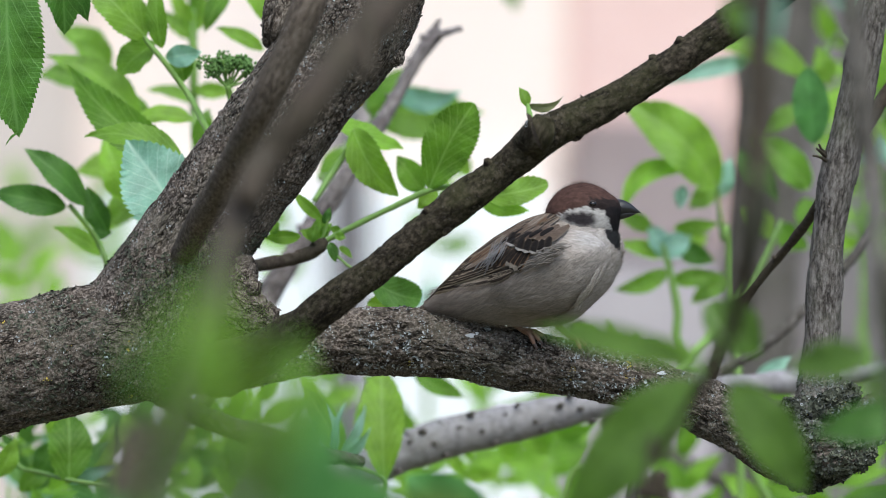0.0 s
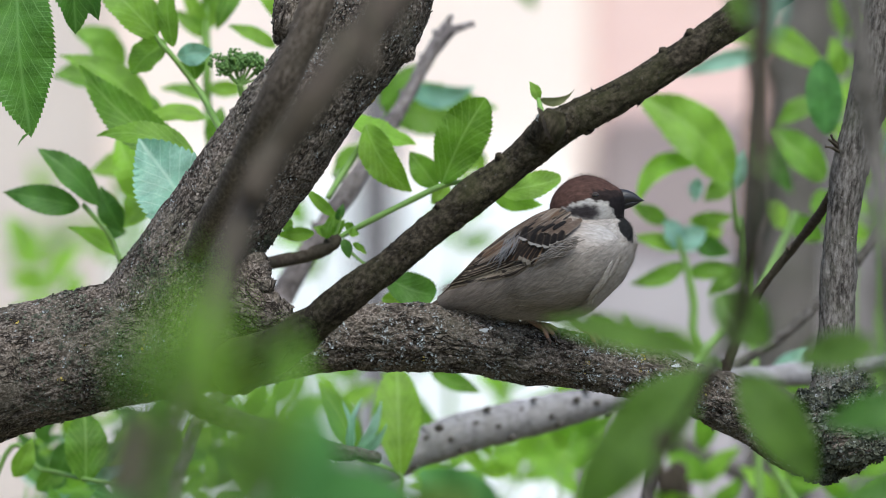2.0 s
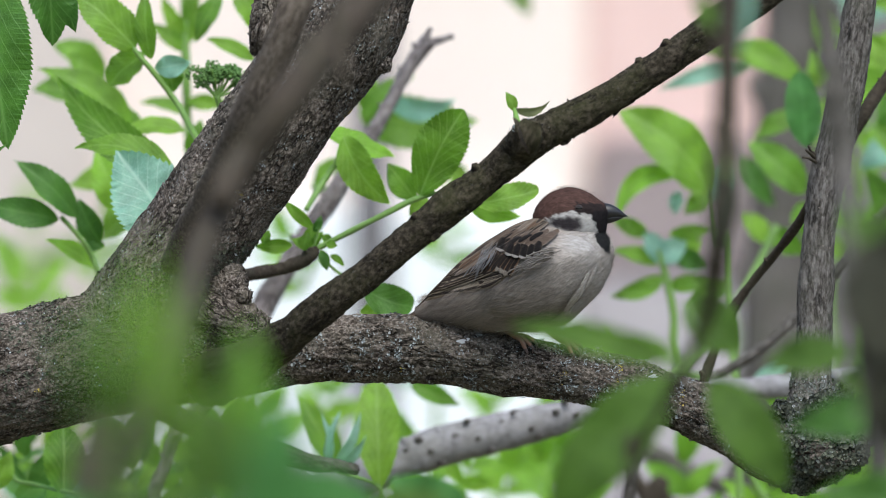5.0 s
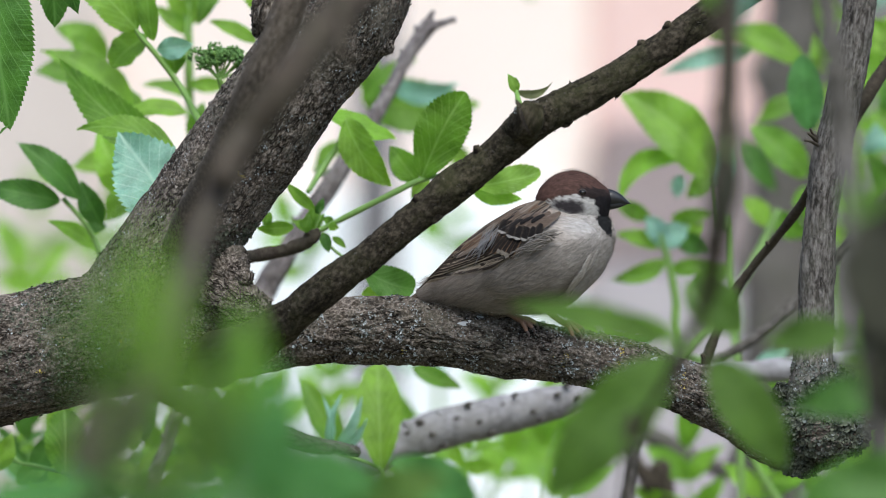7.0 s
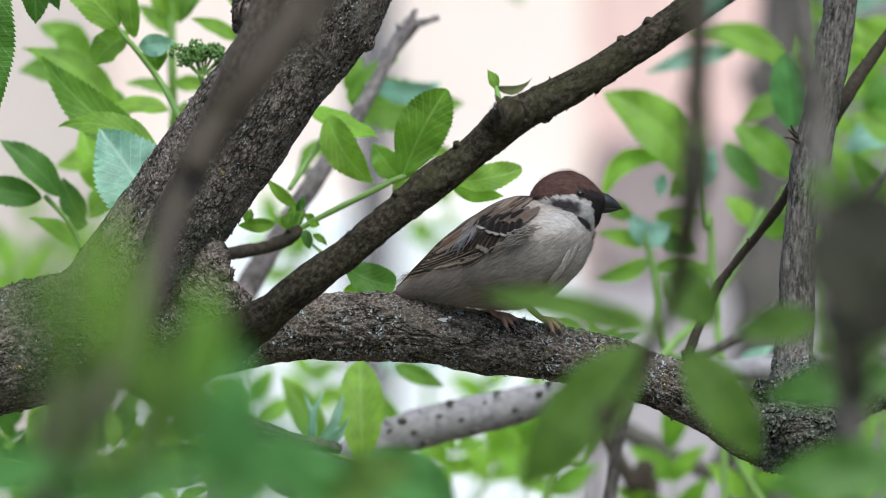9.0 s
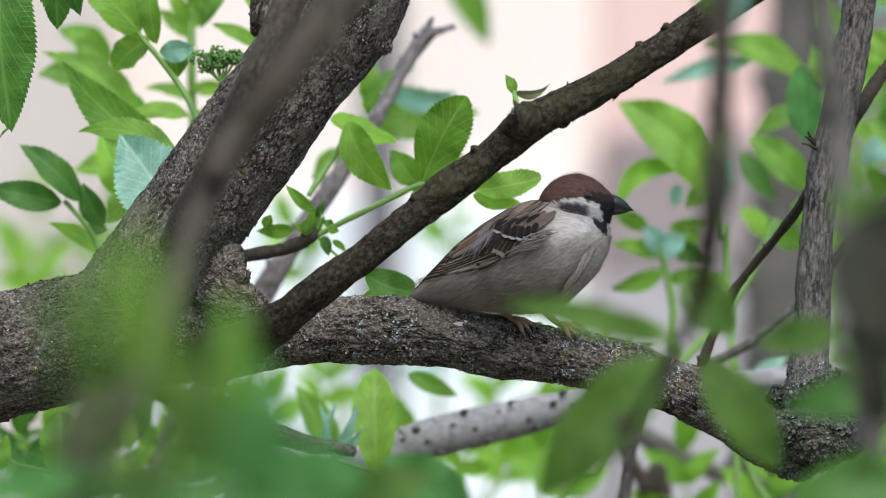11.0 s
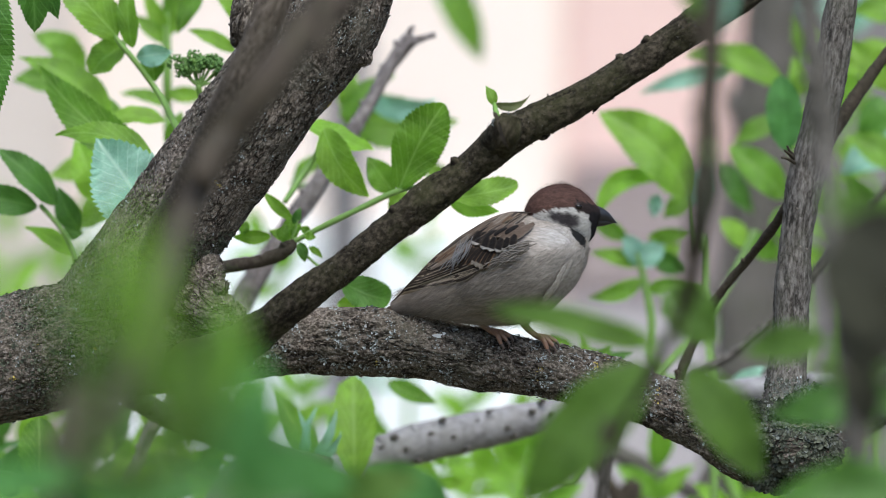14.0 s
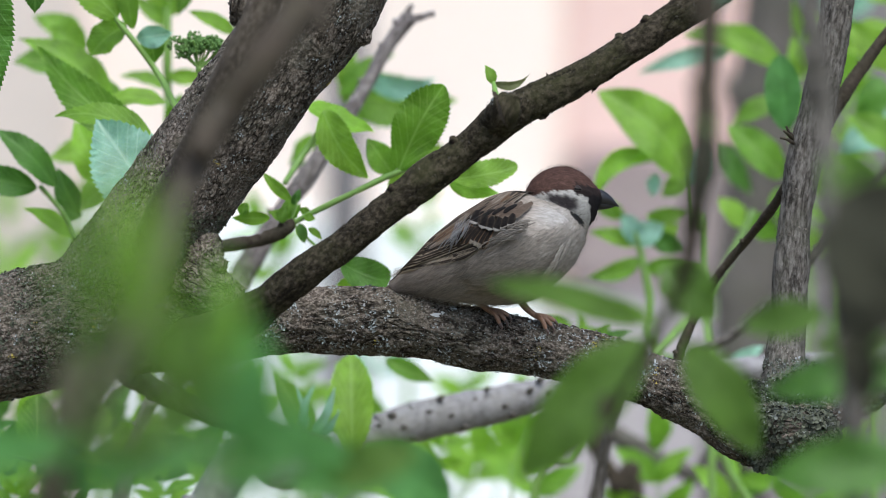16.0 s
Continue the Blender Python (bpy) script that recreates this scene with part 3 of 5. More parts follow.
    # the smoother bough that crosses in front
    limb(t, [(380, 640, 3.985, 50), (450, 606, 3.945, 38), (530, 549, 3.925, 31), (600, 494, 3.917, 29), (660, 447, 3.915, 29), (720, 398, 3.915, 30), (784, 346, 3.915, 31), (860, 285, 3.915, 31), (930, 227, 3.912, 35), (960, 208, 3.912, 33), (1000, 187, 3.912, 30), (1100, 134, 3.912, 29), (1200, 66, 3.914, 30), (1260, 24, 3.915, 30), (1330, -24, 3.918, 30), (1500, -140, 3.93, 30), (1800, -330, 3.96, 30)],
         48, 20, BARK_SMOOTH, 0.00045, 0.0009, 8.0,
         (("bark_crust", FLAKE_DARK, 1500, 0.0002, 0.0007, 0.9, -0.4, None), ("lichen", LICHEN_DARK, 60, 0.0002, 0.0006, 0, 0.1, None)), "smooth dark brown bough crossing in front")
    for u, r, up in ((912, 9, -1), (945, 12, -1), (1000, 8, 1), (890, 7, -1), (845, 7, -1), (738, 7, -1), (1183, 7, -1), (1135, 7, -1), (655, 7, 1), (1010, 6, -1), (815, 6, 1), (770, 6, 1), (1090, 6, 1), (700, 6, 1), (1040, 5, 1)):
        v = float(np.interp(u, (600, 784, 930, 1000, 1100, 1260), (494, 346, 227, 187, 134, 24))) + up * 31
        limb(t, [(u + 3, v + 8 * -up, 3.914, r * 1.5), (u, v, 3.912, r), (u - 2, v + 8 * up, 3.912, r * 0.35)], 14, 5, BARK_SMOOTH, 0.0004, 0.0006, u, (), "small bark knot")
    limb(t, [(922, 236, 3.91, 24), (936, 208, 3.9, 31), (945, 184, 3.9, 19)], 24, 10, BARK_SMOOTH, 0.0008, 0.0014, 21.0, (("lichen", LICHEN, 30, 0.0003, 0.0007, 0, -0.3, None),), "swollen knot of the bough")
    # crusted swellings at the fork
    for pts in ([(1428, 770, 3.995, 56), (1416, 805, 3.985, 40), (1409, 836, 3.985, 14)], [(1425, 782, 3.985, 34), (1462, 775, 3.974, 40), (1500, 768, 3.978, 30), (1520, 772, 3.982, 12)], [(1440, 706, 4.0, 30), (1462, 690, 3.998, 25), (1482, 676, 3.998, 17), (1497, 671, 4.0, 7)], [(1404, 712, 4.0, 20), (1388, 700, 3.998, 18), (1376, 692, 3.998, 9)]):
        limb(t, pts, 48, 18, BARK, 0.0014, 0.003, 31.0 + pts[0][0], (("lichen", LICHEN, 150, 0.0003, 0.0012, 0, 0.25, None), ("lichen_moss", GREEN_TUFTS, 6500, 0.0004, 0.0016, 0, -2.0, None), ("lichen_mat", LICHEN_DARK, 1500, 0.0004, 0.0015, 0, -0.2, None), ("yellow_lichen", LICHEN_Y, 14, 0.0003, 0.0009, 0, 0.2, None)), "swollen fork crusted with grey lichen")
    # the upright stem at the fork
    limb(t, [(1440, 790, 4.0, 60), (1436, 720, 4.02, 46), (1438, 660, 4.035, 36), (1442, 580, 4.043, 33), (1447, 480, 4.045, 32), (1452, 390, 4.045, 31), (1466, 300, 4.045, 32), (1484, 215, 4.045, 31), (1503, 120, 4.045, 30), (1519, 20, 4.045, 30), (1532, -60, 4.045, 29), (1560, -300, 4.05, 26)],
         72, 36, BARK_STEM, 0.00028, 0.0008, 14.0,
         (("bark_crust", FLAKE, 1200, 0.0002, 0.0006, 0.8, -0.1, None),
          ("lichen", LICHEN, 120, 0.0003, 0.001, 0, 0.1, lambda v: v[:, 2] < EYE - 0.046),
          ("lichen_moss", GREEN_TUFTS, 900, 0.0003, 0.001, 0, -0.3, lambda v: v[:, 2] < EYE - 0.046),
          ("lichen_mat", LICHEN_DARK, 900, 0.0004, 0.0012, 0, -0.3, lambda v: v[:, 2] < EYE - 0.046)), "grey fissured upright stem")
    for pts in ([(1446, 250, 4.035, 2.6), (1438, 242, 4.03, 1.8), (1430, 236, 4.028, 1)], [(1446, 244, 4.035, 2.2), (1439, 238, 4.03, 1.4), (1434, 228, 4.028, 0.7)], [(1448, 258, 4.035, 2.2), (1436, 251, 4.03, 1.3), (1424, 249, 4.028, 0.7)]):
        limb(t, pts, 8, 5, TWIG, 0.0001, 0.0002, 2.0, (), "dry bud spur")
    return t


def foot(y):
    """How far down the chart the ground lies, y metres away."""
    return 452 + EYE / (y * STEP)


def branch_thing(pts, matter, label, segs=20, per=14, ridge=0.0003, lump=0.0006, name="branch", scales=0, group="branches of the thicket", knots=True):
    o = spot(*pts[0][:3])
    b = thing(name, o, label, "branch", group)
    v, f, skin, nrm = tube(pts, segs, per, ridge, lump, pts[0][0] * 0.37)
    part("stem", mesh_of("stem", v, f), matter, b)
    for u0, v0, y0, r0 in pts[1:-1] if knots else ():
        if -100 < v0 < 1000:
            kv, kf, _, _ = tube([(u0 - r0 * 0.6, v0, y0 - 0.0001 * r0, r0 * 0.5), (u0 - r0 * 0.95, v0 - r0 * 0.35, y0 - 0.00012 * r0, r0 * 0.34), (u0 - r0 * 1.25, v0 - r0 * 0.6, y0 - 0.00013 * r0, r0 * 0.12)], 10, 5, 0, 0.0003, u0)
            part("knot", mesh_of("knot", kv, kf), matter, b)
    if scales:
        part("bark_crust", flakes(skin, nrm, scales, 0.0003, 0.0009, 1.2), FLAKE, b, "", kind="stuff")
    return b


TREE = elder_tree()

# branches behind
stub = branch_thing([(150, foot(4.3), 4.3, 24), (210, 2200, 4.29, 20), (250, 1050, 4.28, 15), (300, 775, 4.27, 13), (345, 705, 4.27, 16), (395, 640, 4.27, 22), (450, 545, 4.31, 22), (500, 460, 4.31, 20), (540, 395, 4.31, 18), (590, 320, 4.31, 17), (640, 245, 4.31, 15), (690, 160, 4.31, 13), (725, 95, 4.31, 13), (752, 55, 4.31, 15), (764, 40, 4.31, 15)], BARK_MID, "grey dead branch with broken forked end")
for pts in ([(752, 50, 4.31, 14), (780, 42, 4.308, 9), (806, 34, 4.306, 6)], [(758, 48, 4.31, 12), (762, 28, 4.308, 8), (768, 20, 4.308, 6)]):
    v, f, _, _ = tube(pts, 14, 6, 0.0003, 0.0005)
    part("fork", mesh_of("fork", v, f), BARK_MID, stub)
pale = branch_thing([(-200, foot(4.2), 4.2, 50), (100, 2000, 4.2, 44), (420, 920, 4.22, 36), (560, 850, 4.22, 34), (640, 818, 4.265, 35), (700, 792, 4.27, 36), (760, 768, 4.27, 37), (820, 750, 4.27, 37), (900, 732, 4.27, 35), (1000, 708, 4.27, 29), (1100, 690, 4.27, 25), (1250, 668, 4.27, 23), (1400, 652, 4.28, 22), (1500, 640, 4.28, 21), (1700, 620, 4.25, 20)],
                    BARK_PALE, "pale grey branch with dark buds, behind the limb", 28, 14, 0.0003, 0.0008)
for k in range(20):
    u = 650 + 22 * k + rng.uniform(-6, 6)
    v = float(np.interp(u, (640, 700, 760, 820, 900, 1000, 1100), (818, 792, 768, 750, 732, 708, 690))) + (-1, 0.1, 0.9, -0.5)[k % 4] * 29 + rng.uniform(-4, 4)
    vv, f, _, _ = tube([(u - 5, v + 3, 4.266, 3), (u + 1, v, 4.2622, 5.0), (u + 8, v - 3, 4.2618, 2.0)], 10, 4, 0, 0.0004, u)
    part("bud_scar", mesh_of("bud_scar", vv, f), BARK_STEM, pale)
branch_thing([(230, 630, 4.0, 26), (270, 675, 4.06, 24), (330, 712, 4.09, 22), (400, 742, 4.1, 20), (480, 766, 4.1, 19), (560, 790, 4.1, 18), (600, 794, 4.1, 14), (636, 801, 4.1, 11)], BARK_STEM, "brown dead twig under the limb", 24, 14, 0.0005, 0.0008, scales=200)
branch_thing([(370, 465, 4.0, 12), (405, 462, 4.05, 10), (440, 455, 4.09, 9), (490, 446, 4.1, 9), (530, 434, 4.1, 11), (556, 418, 4.1, 13), (566, 408, 4.1, 7)], TWIG, "short dark twig with a knobbed end", 14, 8, 0.0004, 0.0006)
branch_thing([(1235, 700, 4.1, 10), (1252, 632, 4.1, 9), (1275, 572, 4.1, 8), (1310, 502, 4.1, 8), (1365, 432, 4.09, 8), (1412, 372, 4.07, 8), (1445, 318, 4.05, 9)], TWIG, "dark slender twig by the grey stem", 12, 10, 0.0002, 0.0003)
branch_thing([(900, foot(4.3), 4.3, 16), (1010, 2000, 4.3, 14), (1120, 820, 4.3, 12), (1190, 700, 4.3, 11), (1275, 635, 4.3, 10), (1350, 588, 4.3, 10), (1410, 535, 4.3, 9), (1480, 460, 4.3, 9), (1560, 360, 4.3, 9), (1640, 260, 4.3, 8)], BARK_STEM, "thin grey twig behind the stem", 12)
branch_thing([(1450, 400, 4.05, 12), (1462, 330, 4.1, 12), (1480, 280, 4.12, 11), (1520, 195, 4.1, 11), (1570, 115, 4.1, 11), (1640, 20, 4.1, 10)], TWIG, "brown twig rising behind the stem", 12)
branch_thing([(1020, 560, 4.6, 16), (1100, 770, 4.6, 15), (1150, 860, 4.6, 15), (1190, 960, 4.6, 15), (1300, 2400, 4.6, 18), (1300, foot(4.6), 4.6, 20)], TWIG, "blurred brown stem low behind", 12)
branch_thing([(1080, 730, 4.7, 20), (1180, 785, 4.7, 17), (1280, 835, 4.7, 16), (1400, 900, 4.7, 15), (1700, 2600, 4.7, 18), (1750, foot(4.7), 4.7, 20)], BARK_STEM, "blurred grey stem low behind", 12)
branch_thing([(1320, foot(6.4), 6.4, 84), (1330, 2600, 6.4, 76), (1355, 1200, 6.4, 70), (1380, 500, 6.4, 66), (1400, 150, 6.4, 62), (1440, -200, 6.4, 56), (1520, -900, 6.4, 40)], BARK_STEM, "grey-brown trunk further back, out of focus", 24, 14, 0.001, 0.003, name="background_trunk")

# stems before the limb, out of focus
NEAR = "blurred stems close to the lens"
branch_thing([(1310, -400, 2.99, 25), (1296, -100, 2.99, 25), (1290, 60, 2.99, 25), (1287, 200, 2.99, 25), (1281, 330, 2.99, 26), (1268, 440, 3.0, 21), (1250, 530, 3.05, 14), (1215, 610, 3.1, 11), (1170, 690, 3.15, 9), (1128, 770, 3.2, 8), (1100, 900, 3.2, 8), (1000, 2600, 3.2, 18), (980, foot(3.2), 3.2, 22)], TWIG, "dark thin stem before the bough", 14, 8, group=NEAR)
branch_thing([(1440, -200, 3.15, 20), (1462, 0, 3.15, 21), (1480, 130, 3.15, 22), (1500, 270, 3.15, 22), (1512, 400, 3.12, 23), (1528, 520, 3.1, 24), (1548, 640, 3.1, 24), (1560, 900, 3.1, 24), (1600, 3000, 3.1, 28), (1600, foot(3.1), 3.1, 32)], BARK_STEM, "grey thin stem before the fork", 14, 8, group=NEAR)
branch_thing([(620, -260, 3.85, 34), (545, -70, 3.8, 31), (488, 70, 3.8, 29), (430, 190, 3.82, 27), (378, 300, 3.88, 25), (325, 400, 3.955, 24), (292, 470, 4.0, 24)], BARK_BROWN, "brown side stem leaning on the upright limb", 28, 14, 0.0002, 0.0008, scales=220, group=NEAR, knots=False)
dark_stem = branch_thing([(800, -260, 3.3, 36), (660, -50, 3.25, 34), (575, 50, 3.22, 32), (505, 145, 3.2, 30), (440, 235, 3.2, 29), (395, 315, 3.2, 28), (352, 415, 3.14, 27), (318, 540, 3.02, 26), (262, 690, 2.88, 28), (200, 800, 2.78, 33), (150, 900, 2.72, 38), (-60, 3000, 2.65, 44), (-60, foot(2.65), 2.65, 48)], TWIG, "brown thin trunk before the upright limb", 18, 10, group=NEAR)
for pts in ([(430, 240, 3.19, 24), (405, 280, 3.17, 30), (392, 322, 3.16, 20)], [(590, -60, 3.19, 14), (606, 20, 3.18, 14), (604, 100, 3.17, 11)]):
    v, f, _, _ = tube(pts, 16, 8, 0.0003, 0.0008)
    part("dead_spur", mesh_of("dead_spur", v, f), TWIG, dark_stem, "grey broken spur")



# ---- leafy shoots, from the left ----
SHOOTS = {}


def shoots_left():
    a = SHOOTS["edge"] = shoot(20, -120, 4.02, "serrated green elder leaves hanging at the edge")
    stalk(a, [(720, -220, 3.99, 7), (400, -290, 4.02, 6), (120, -220, 4.02, 5), (60, -130, 4.02, 5), (-10, -70, 4.02, 4)])
    leaf(a, 16, 222, -6, 246, 9, 4.02, LEAF_DEEP, 50, teeth=0, rows=20, curl=0.12)
    leaf(a, -8, -75, 18, 232, 135, 4.02, LEAF_DEEP, 8, teeth=34, rows=240, shape=(0.6, 0.95), curl=-0.02, bend=0.03)
    leaf(a, 70, -120, 96, 49, 92, 4.03, LEAF_DEEP, -25, 0.01, teeth=18, rows=90)
    leaf(a, 110, -70, 139, 26, 46, 4.04, LEAF_DEEP, 15, teeth=12)

    b = SHOOTS["bud"] = shoot(370, 235, 4.12, "fresh green elder shoot beside the limb")
    stalk(b, [(430, 275, 4.0, 7), (385, 265, 4.06, 6), (352, 214, 4.1, 6), (320, 155, 4.12, 6), (275, 95, 4.12, 6), (240, 52, 4.12, 5), (225, 0, 4.12, 4)])
    leaf(b, 243, 54, 140, -40, 78, 4.12, LEAF, 10, teeth=14, shape=(0.5, 0.75))
    leaf(b, 271, 72, 262, -50, 40, 4.12, LEAF, -20, teeth=14)
    leaf(b, 258, 62, 197, 118, 64, 4.13, LEAF, 20, teeth=12, bend=0.05, shape=(0.6, 0.75))
    leaf(b, 278, 88, 342, 78, 42, 4.12, LEAF_TEAL, 25)
    leaf(b, 300, 84, 312, 132, 46, 4.125, LEAF, 0, bend=0.2)
    leaf(b, 455, 76, 368, 37, 30, 4.25, LEAF, 10)
    leaf(b, 395, -40, 350, 46, 38, 4.25, LEAF, 10)
    leaf(b, 420, -60, 470, 40, 50, 4.22, LEAF, -10)

    c = SHOOTS["big"] = shoot(335, 300, 4.1, "large saw-toothed elder leaves, one with painted sky sheen")
    stalk(c, [(395, 330, 4.0, 6), (360, 320, 4.06, 5), (330, 290, 4.09, 4), (308, 268, 4.1, 3)])
    leaf(c, 318, 285, 104, 103, 76, 4.12, LEAF, -15, 0.03, teeth=22, rows=110, curl=0.05, bend=0.08)
    leaf(c, 312, 272, 136, 230, 60, 4.09, LEAF, 20, 0.01, teeth=18, rows=90, curl=-0.05)
    leaf(c, 330, 410, 208, 232, 150, 4.07, LEAF_TEAL, 5, 0.01, teeth=20, rows=100, bend=0.03, label="sky sheen painted into the leaf colour")
    leaf(c, 240, 215, 70, 90, 66, 4.28, LEAF, 10, curl=-0.08, teeth=16, rows=80)
    leaf(c, 212, 345, 172, 232, 66, 4.24, LEAF_BRIGHT, 10)
    leaf(c, 258, 205, 152, 158, 56, 4.3, LEAF, 20)
    leaf(c, 175, 132, 62, 128, 62, 4.42, LEAF, 10)
    leaf(c, 190, 95, 95, 45, 55, 4.45, LEAF, 10)
    leaf(c, 330, 345, 235, 300, 60, 4.3, LEAF, -10)
    leaf(c, 250, 330, 185, 395, 60, 4.32, LEAF, 15)
    leaf(c, 262, 300, 120, 300, 70, 4.4, LEAF, 25)
    leaf(c, 330, 200, 215, 205, 46, 4.2, LEAF, 30)
    leaf(c, 340, 250, 360, 180, 40, 4.3, LEAF, 10)
    leaf(c, 190, 108, 125, 65, 60, 4.4, LEAF, -5)

    d = SHOOTS["dark"] = shoot(178, 460, 4.17, "dark green elder shoot at the side of the limb")
    stalk(d, [(235, 560, 4.0, 6), (200, 520, 4.15, 5), (174, 440, 4.17, 5), (150, 395, 4.17, 4), (112, 352, 4.17, 4)])
    leaf(d, 140, 352, 28, 251, 56, 4.17, LEAF_DEEP, 15, teeth=12, rows=60)
    leaf(d, 106, 356, -30, 330, 54, 4.17, LEAF_DEEP, -10, teeth=12, rows=60)
    leaf(d, 180, 398, 143, 318, 46, 4.18, LEAF_DEEP, -20)
    leaf(d, 172, 442, 84, 391, 36, 4.18, LEAF_BRIGHT, 20)
    leaf(d, 152, 396, 190, 402, 28, 4.2, LEAF_DEEP, 20)

    e = SHOOTS["tall"] = shoot(338, 260, 4.38, "upright elder shoot further back")
    stalk(e, [(375, 400, 4.0, 9), (350, 340, 4.32, 8), (338, 220, 4.38, 8), (334, 110, 4.38, 8), (330, -60, 4.38, 7)])
    for i, (ua, va, ub, vb) in enumerate(((334, 40, 290, -40), (336, 45, 395, -30), (335, 60, 270, 10), (336, 20, 350, -70), (336, 150, 410, 150), (335, 170, 250, 150), (338, 240, 390, 200))):
        leaf(e, ua, va, ub, vb, 30, 4.38, LEAF, -20 + 9 * i)


def flower_buds():
    """The flat-topped cluster of unopened elder flowers."""
    b = shoot(395, 210, 4.1, "cluster of green unopened elder flower buds")
    b.name = "bud_cluster"
    stalk(b, [(432, 275, 4.0, 7), (405, 222, 4.08, 6), (396, 170, 4.1, 6), (388, 138, 4.1, 5)])
    for k in range(13):
        cu, cv = 350 + k * 7.2 + rng.uniform(-5, 5), 104 - 14 * math.sin(k * 0.26) + rng.uniform(-10, 14)
        stalk(b, [(389, 140, 4.1, 3.5), ((389 + cu) / 2, (140 + cv) / 2 + 4, 4.1, 3), (cu, cv + 4, 4.1 + rng.uniform(-0.006, 0.006), 2.5)], name="bud_stalk", segs=6, per=4)
        verts, faces = [], []
        for _ in range(46):
            o = spot(cu + float(np.clip(rng.normal(), -1.6, 1.6)) * 8, cv + float(np.clip(rng.normal(), -1.5, 1.5)) * 7.5, 4.1 + rng.normal() * 0.0025)
            bm = bmesh.new()
            bmesh.ops.create_icosphere(bm, subdivisions=1, radius=0.00066 * rng.uniform(0.8, 1.35))
            n = len(verts)
            verts += [w.co + o for w in bm.verts]
            faces += [tuple(w.index + n for w in fc.verts) for fc in bm.faces]
            bm.free()
        part("bud_head", mesh_of("bud_head", verts, faces), BUD, b, "", kind="stuff")
    return b


def shoots_middle():
    e = SHOOTS["mid"] = shoot(562, 410, 4.1, "elder shoot with oval toothed leaves on a green stalk")
    stalk(e, [(560, 412, 4.1, 6), (610, 385, 4.1, 5.5), (680, 350, 4.1, 5), (748, 318, 4.1, 4.5), (800, 312, 4.1, 4), (842, 330, 4.1, 3)])
    leaf(e, 746, 318, 824, 163, 92, 4.1, LEAF, 0, -0.01, teeth=22, rows=110, curl=0.03, bend=0.03, shape=(0.8, 0.68))
    leaf(e, 584, 203, 702, 246, 54, 4.14, LEAF_BRIGHT, -30, teeth=16, rows=70, curl=-0.17, bend=0.12, shape=(0.45, 0.8))
    leaf(e, 612, 212, 694, 330, 66, 4.12, LEAF, 20, teeth=14, rows=70, curl=-0.06, shape=(0.55, 0.95))
    leaf(e, 738, 322, 690, 258, 50, 4.16, LEAF, -10)
    leaf(e, 760, 318, 728, 352, 34, 4.16, LEAF, -10)
    leaf(e, 840, 328, 957, 304, 54, 4.1, LEAF, -10, teeth=11, rows=80, curl=-0.1, shape=(0.55, 0.6))
    leaf(e, 836, 338, 926, 353, 34, 4.115, LEAF_BRIGHT, 25, teeth=10)
    leaf(e, 645, 478, 734, 512, 62, 4.1, LEAF_DEEP, 8, teeth=14, rows=70, curl=-0.08, shape=(0.6, 0.5))
    leaf(e, 640, 520, 712, 524, 40, 4.12, LEAF, 20, teeth=10)
    stalk(e, [(560, 412, 4.1, 4), (600, 450, 4.1, 3), (645, 478, 4.1, 3)])
    stalk(e, [(545, 340, 4.16, 6), (570, 300, 4.17, 6), (602, 250, 4.17, 5), (612, 220, 4.15, 4)])

    s = SHOOTS["sprout"] = shoot(556, 415, 4.1, "small new leaves sprouting from a twig knob")
    for ua, va, ub, vb, w, m in ((548, 410, 556, 362, 30, LEAF), (556, 372, 504, 322, 22, LEAF), (560, 380, 572, 350, 16, LEAF_DEEP), (520, 402, 452, 404, 26, LEAF), (470, 400, 478, 375, 22, LEAF), (580, 400, 600, 404, 16, LEAF), (572, 412, 582, 448, 20, LEAF_DEEP),
                                 (588, 420, 612, 440, 14, LEAF), (546, 408, 518, 392, 22, LEAF), (560, 405, 575, 378, 20, LEAF), (590, 395, 572, 385, 16, LEAF), (540, 412, 548, 380, 24, LEAF)):
        leaf(s, ua, va, ub, vb, w, 4.1 + rng.uniform(-0.006, 0.008), m, rng.uniform(-30, 30), teeth=9, rows=36)
    stalk(s, [(556, 412, 4.1, 4), (564, 390, 4.1, 3), (568, 372, 4.1, 2)])

    f = SHOOTS["far"] = shoot(640, 240, 4.5, "pale elder leaves further back")
    stalk(f, [(600, 304, 4.31, 7), (560, 300, 4.4, 6), (620, 240, 4.5, 6), (700, 195, 4.5, 5)])
    leaf(f, 640, 172, 852, 184, 96, 4.46, LEAF, 15, teeth=12, curl=-0.05)
    leaf(f, 640, 178, 738, 104, 40, 4.45, LEAF, -15)
    leaf(f, 640, 160, 668, 98, 34, 4.45, LEAF, 10)
    leaf(f, 690, 152, 812, 146, 44, 4.44, LEAF_TEAL, 30, curl=-0.1)
    leaf(f, 640, 215, 770, 225, 50, 4.5, LEAF, -30)
    leaf(f, 560, 300, 620, 250, 40, 4.4, LEAF, -30)
    leaf(f, 800, 260, 830, 300, 36, 4.5, LEAF, 10)

    n = SHOOTS["node"] = shoot(915, 195, 3.912, "tiny new leaves at a knot of the bough")
    leaf(n, 914, 166, 898, 131, 22, 3.91, LEAF, 20, teeth=6, rows=30)
    leaf(n, 916, 164, 978, 145, 17, 3.91, DRY_GREEN, 25, teeth=6, rows=30, curl=-0.16, shape=(0.5, 1.3))
    leaf(n, 921, 190, 942, 244, 12, 3.885, TWIG, 60, teeth=0, rows=20, curl=0.08, label="withered hanging scale")
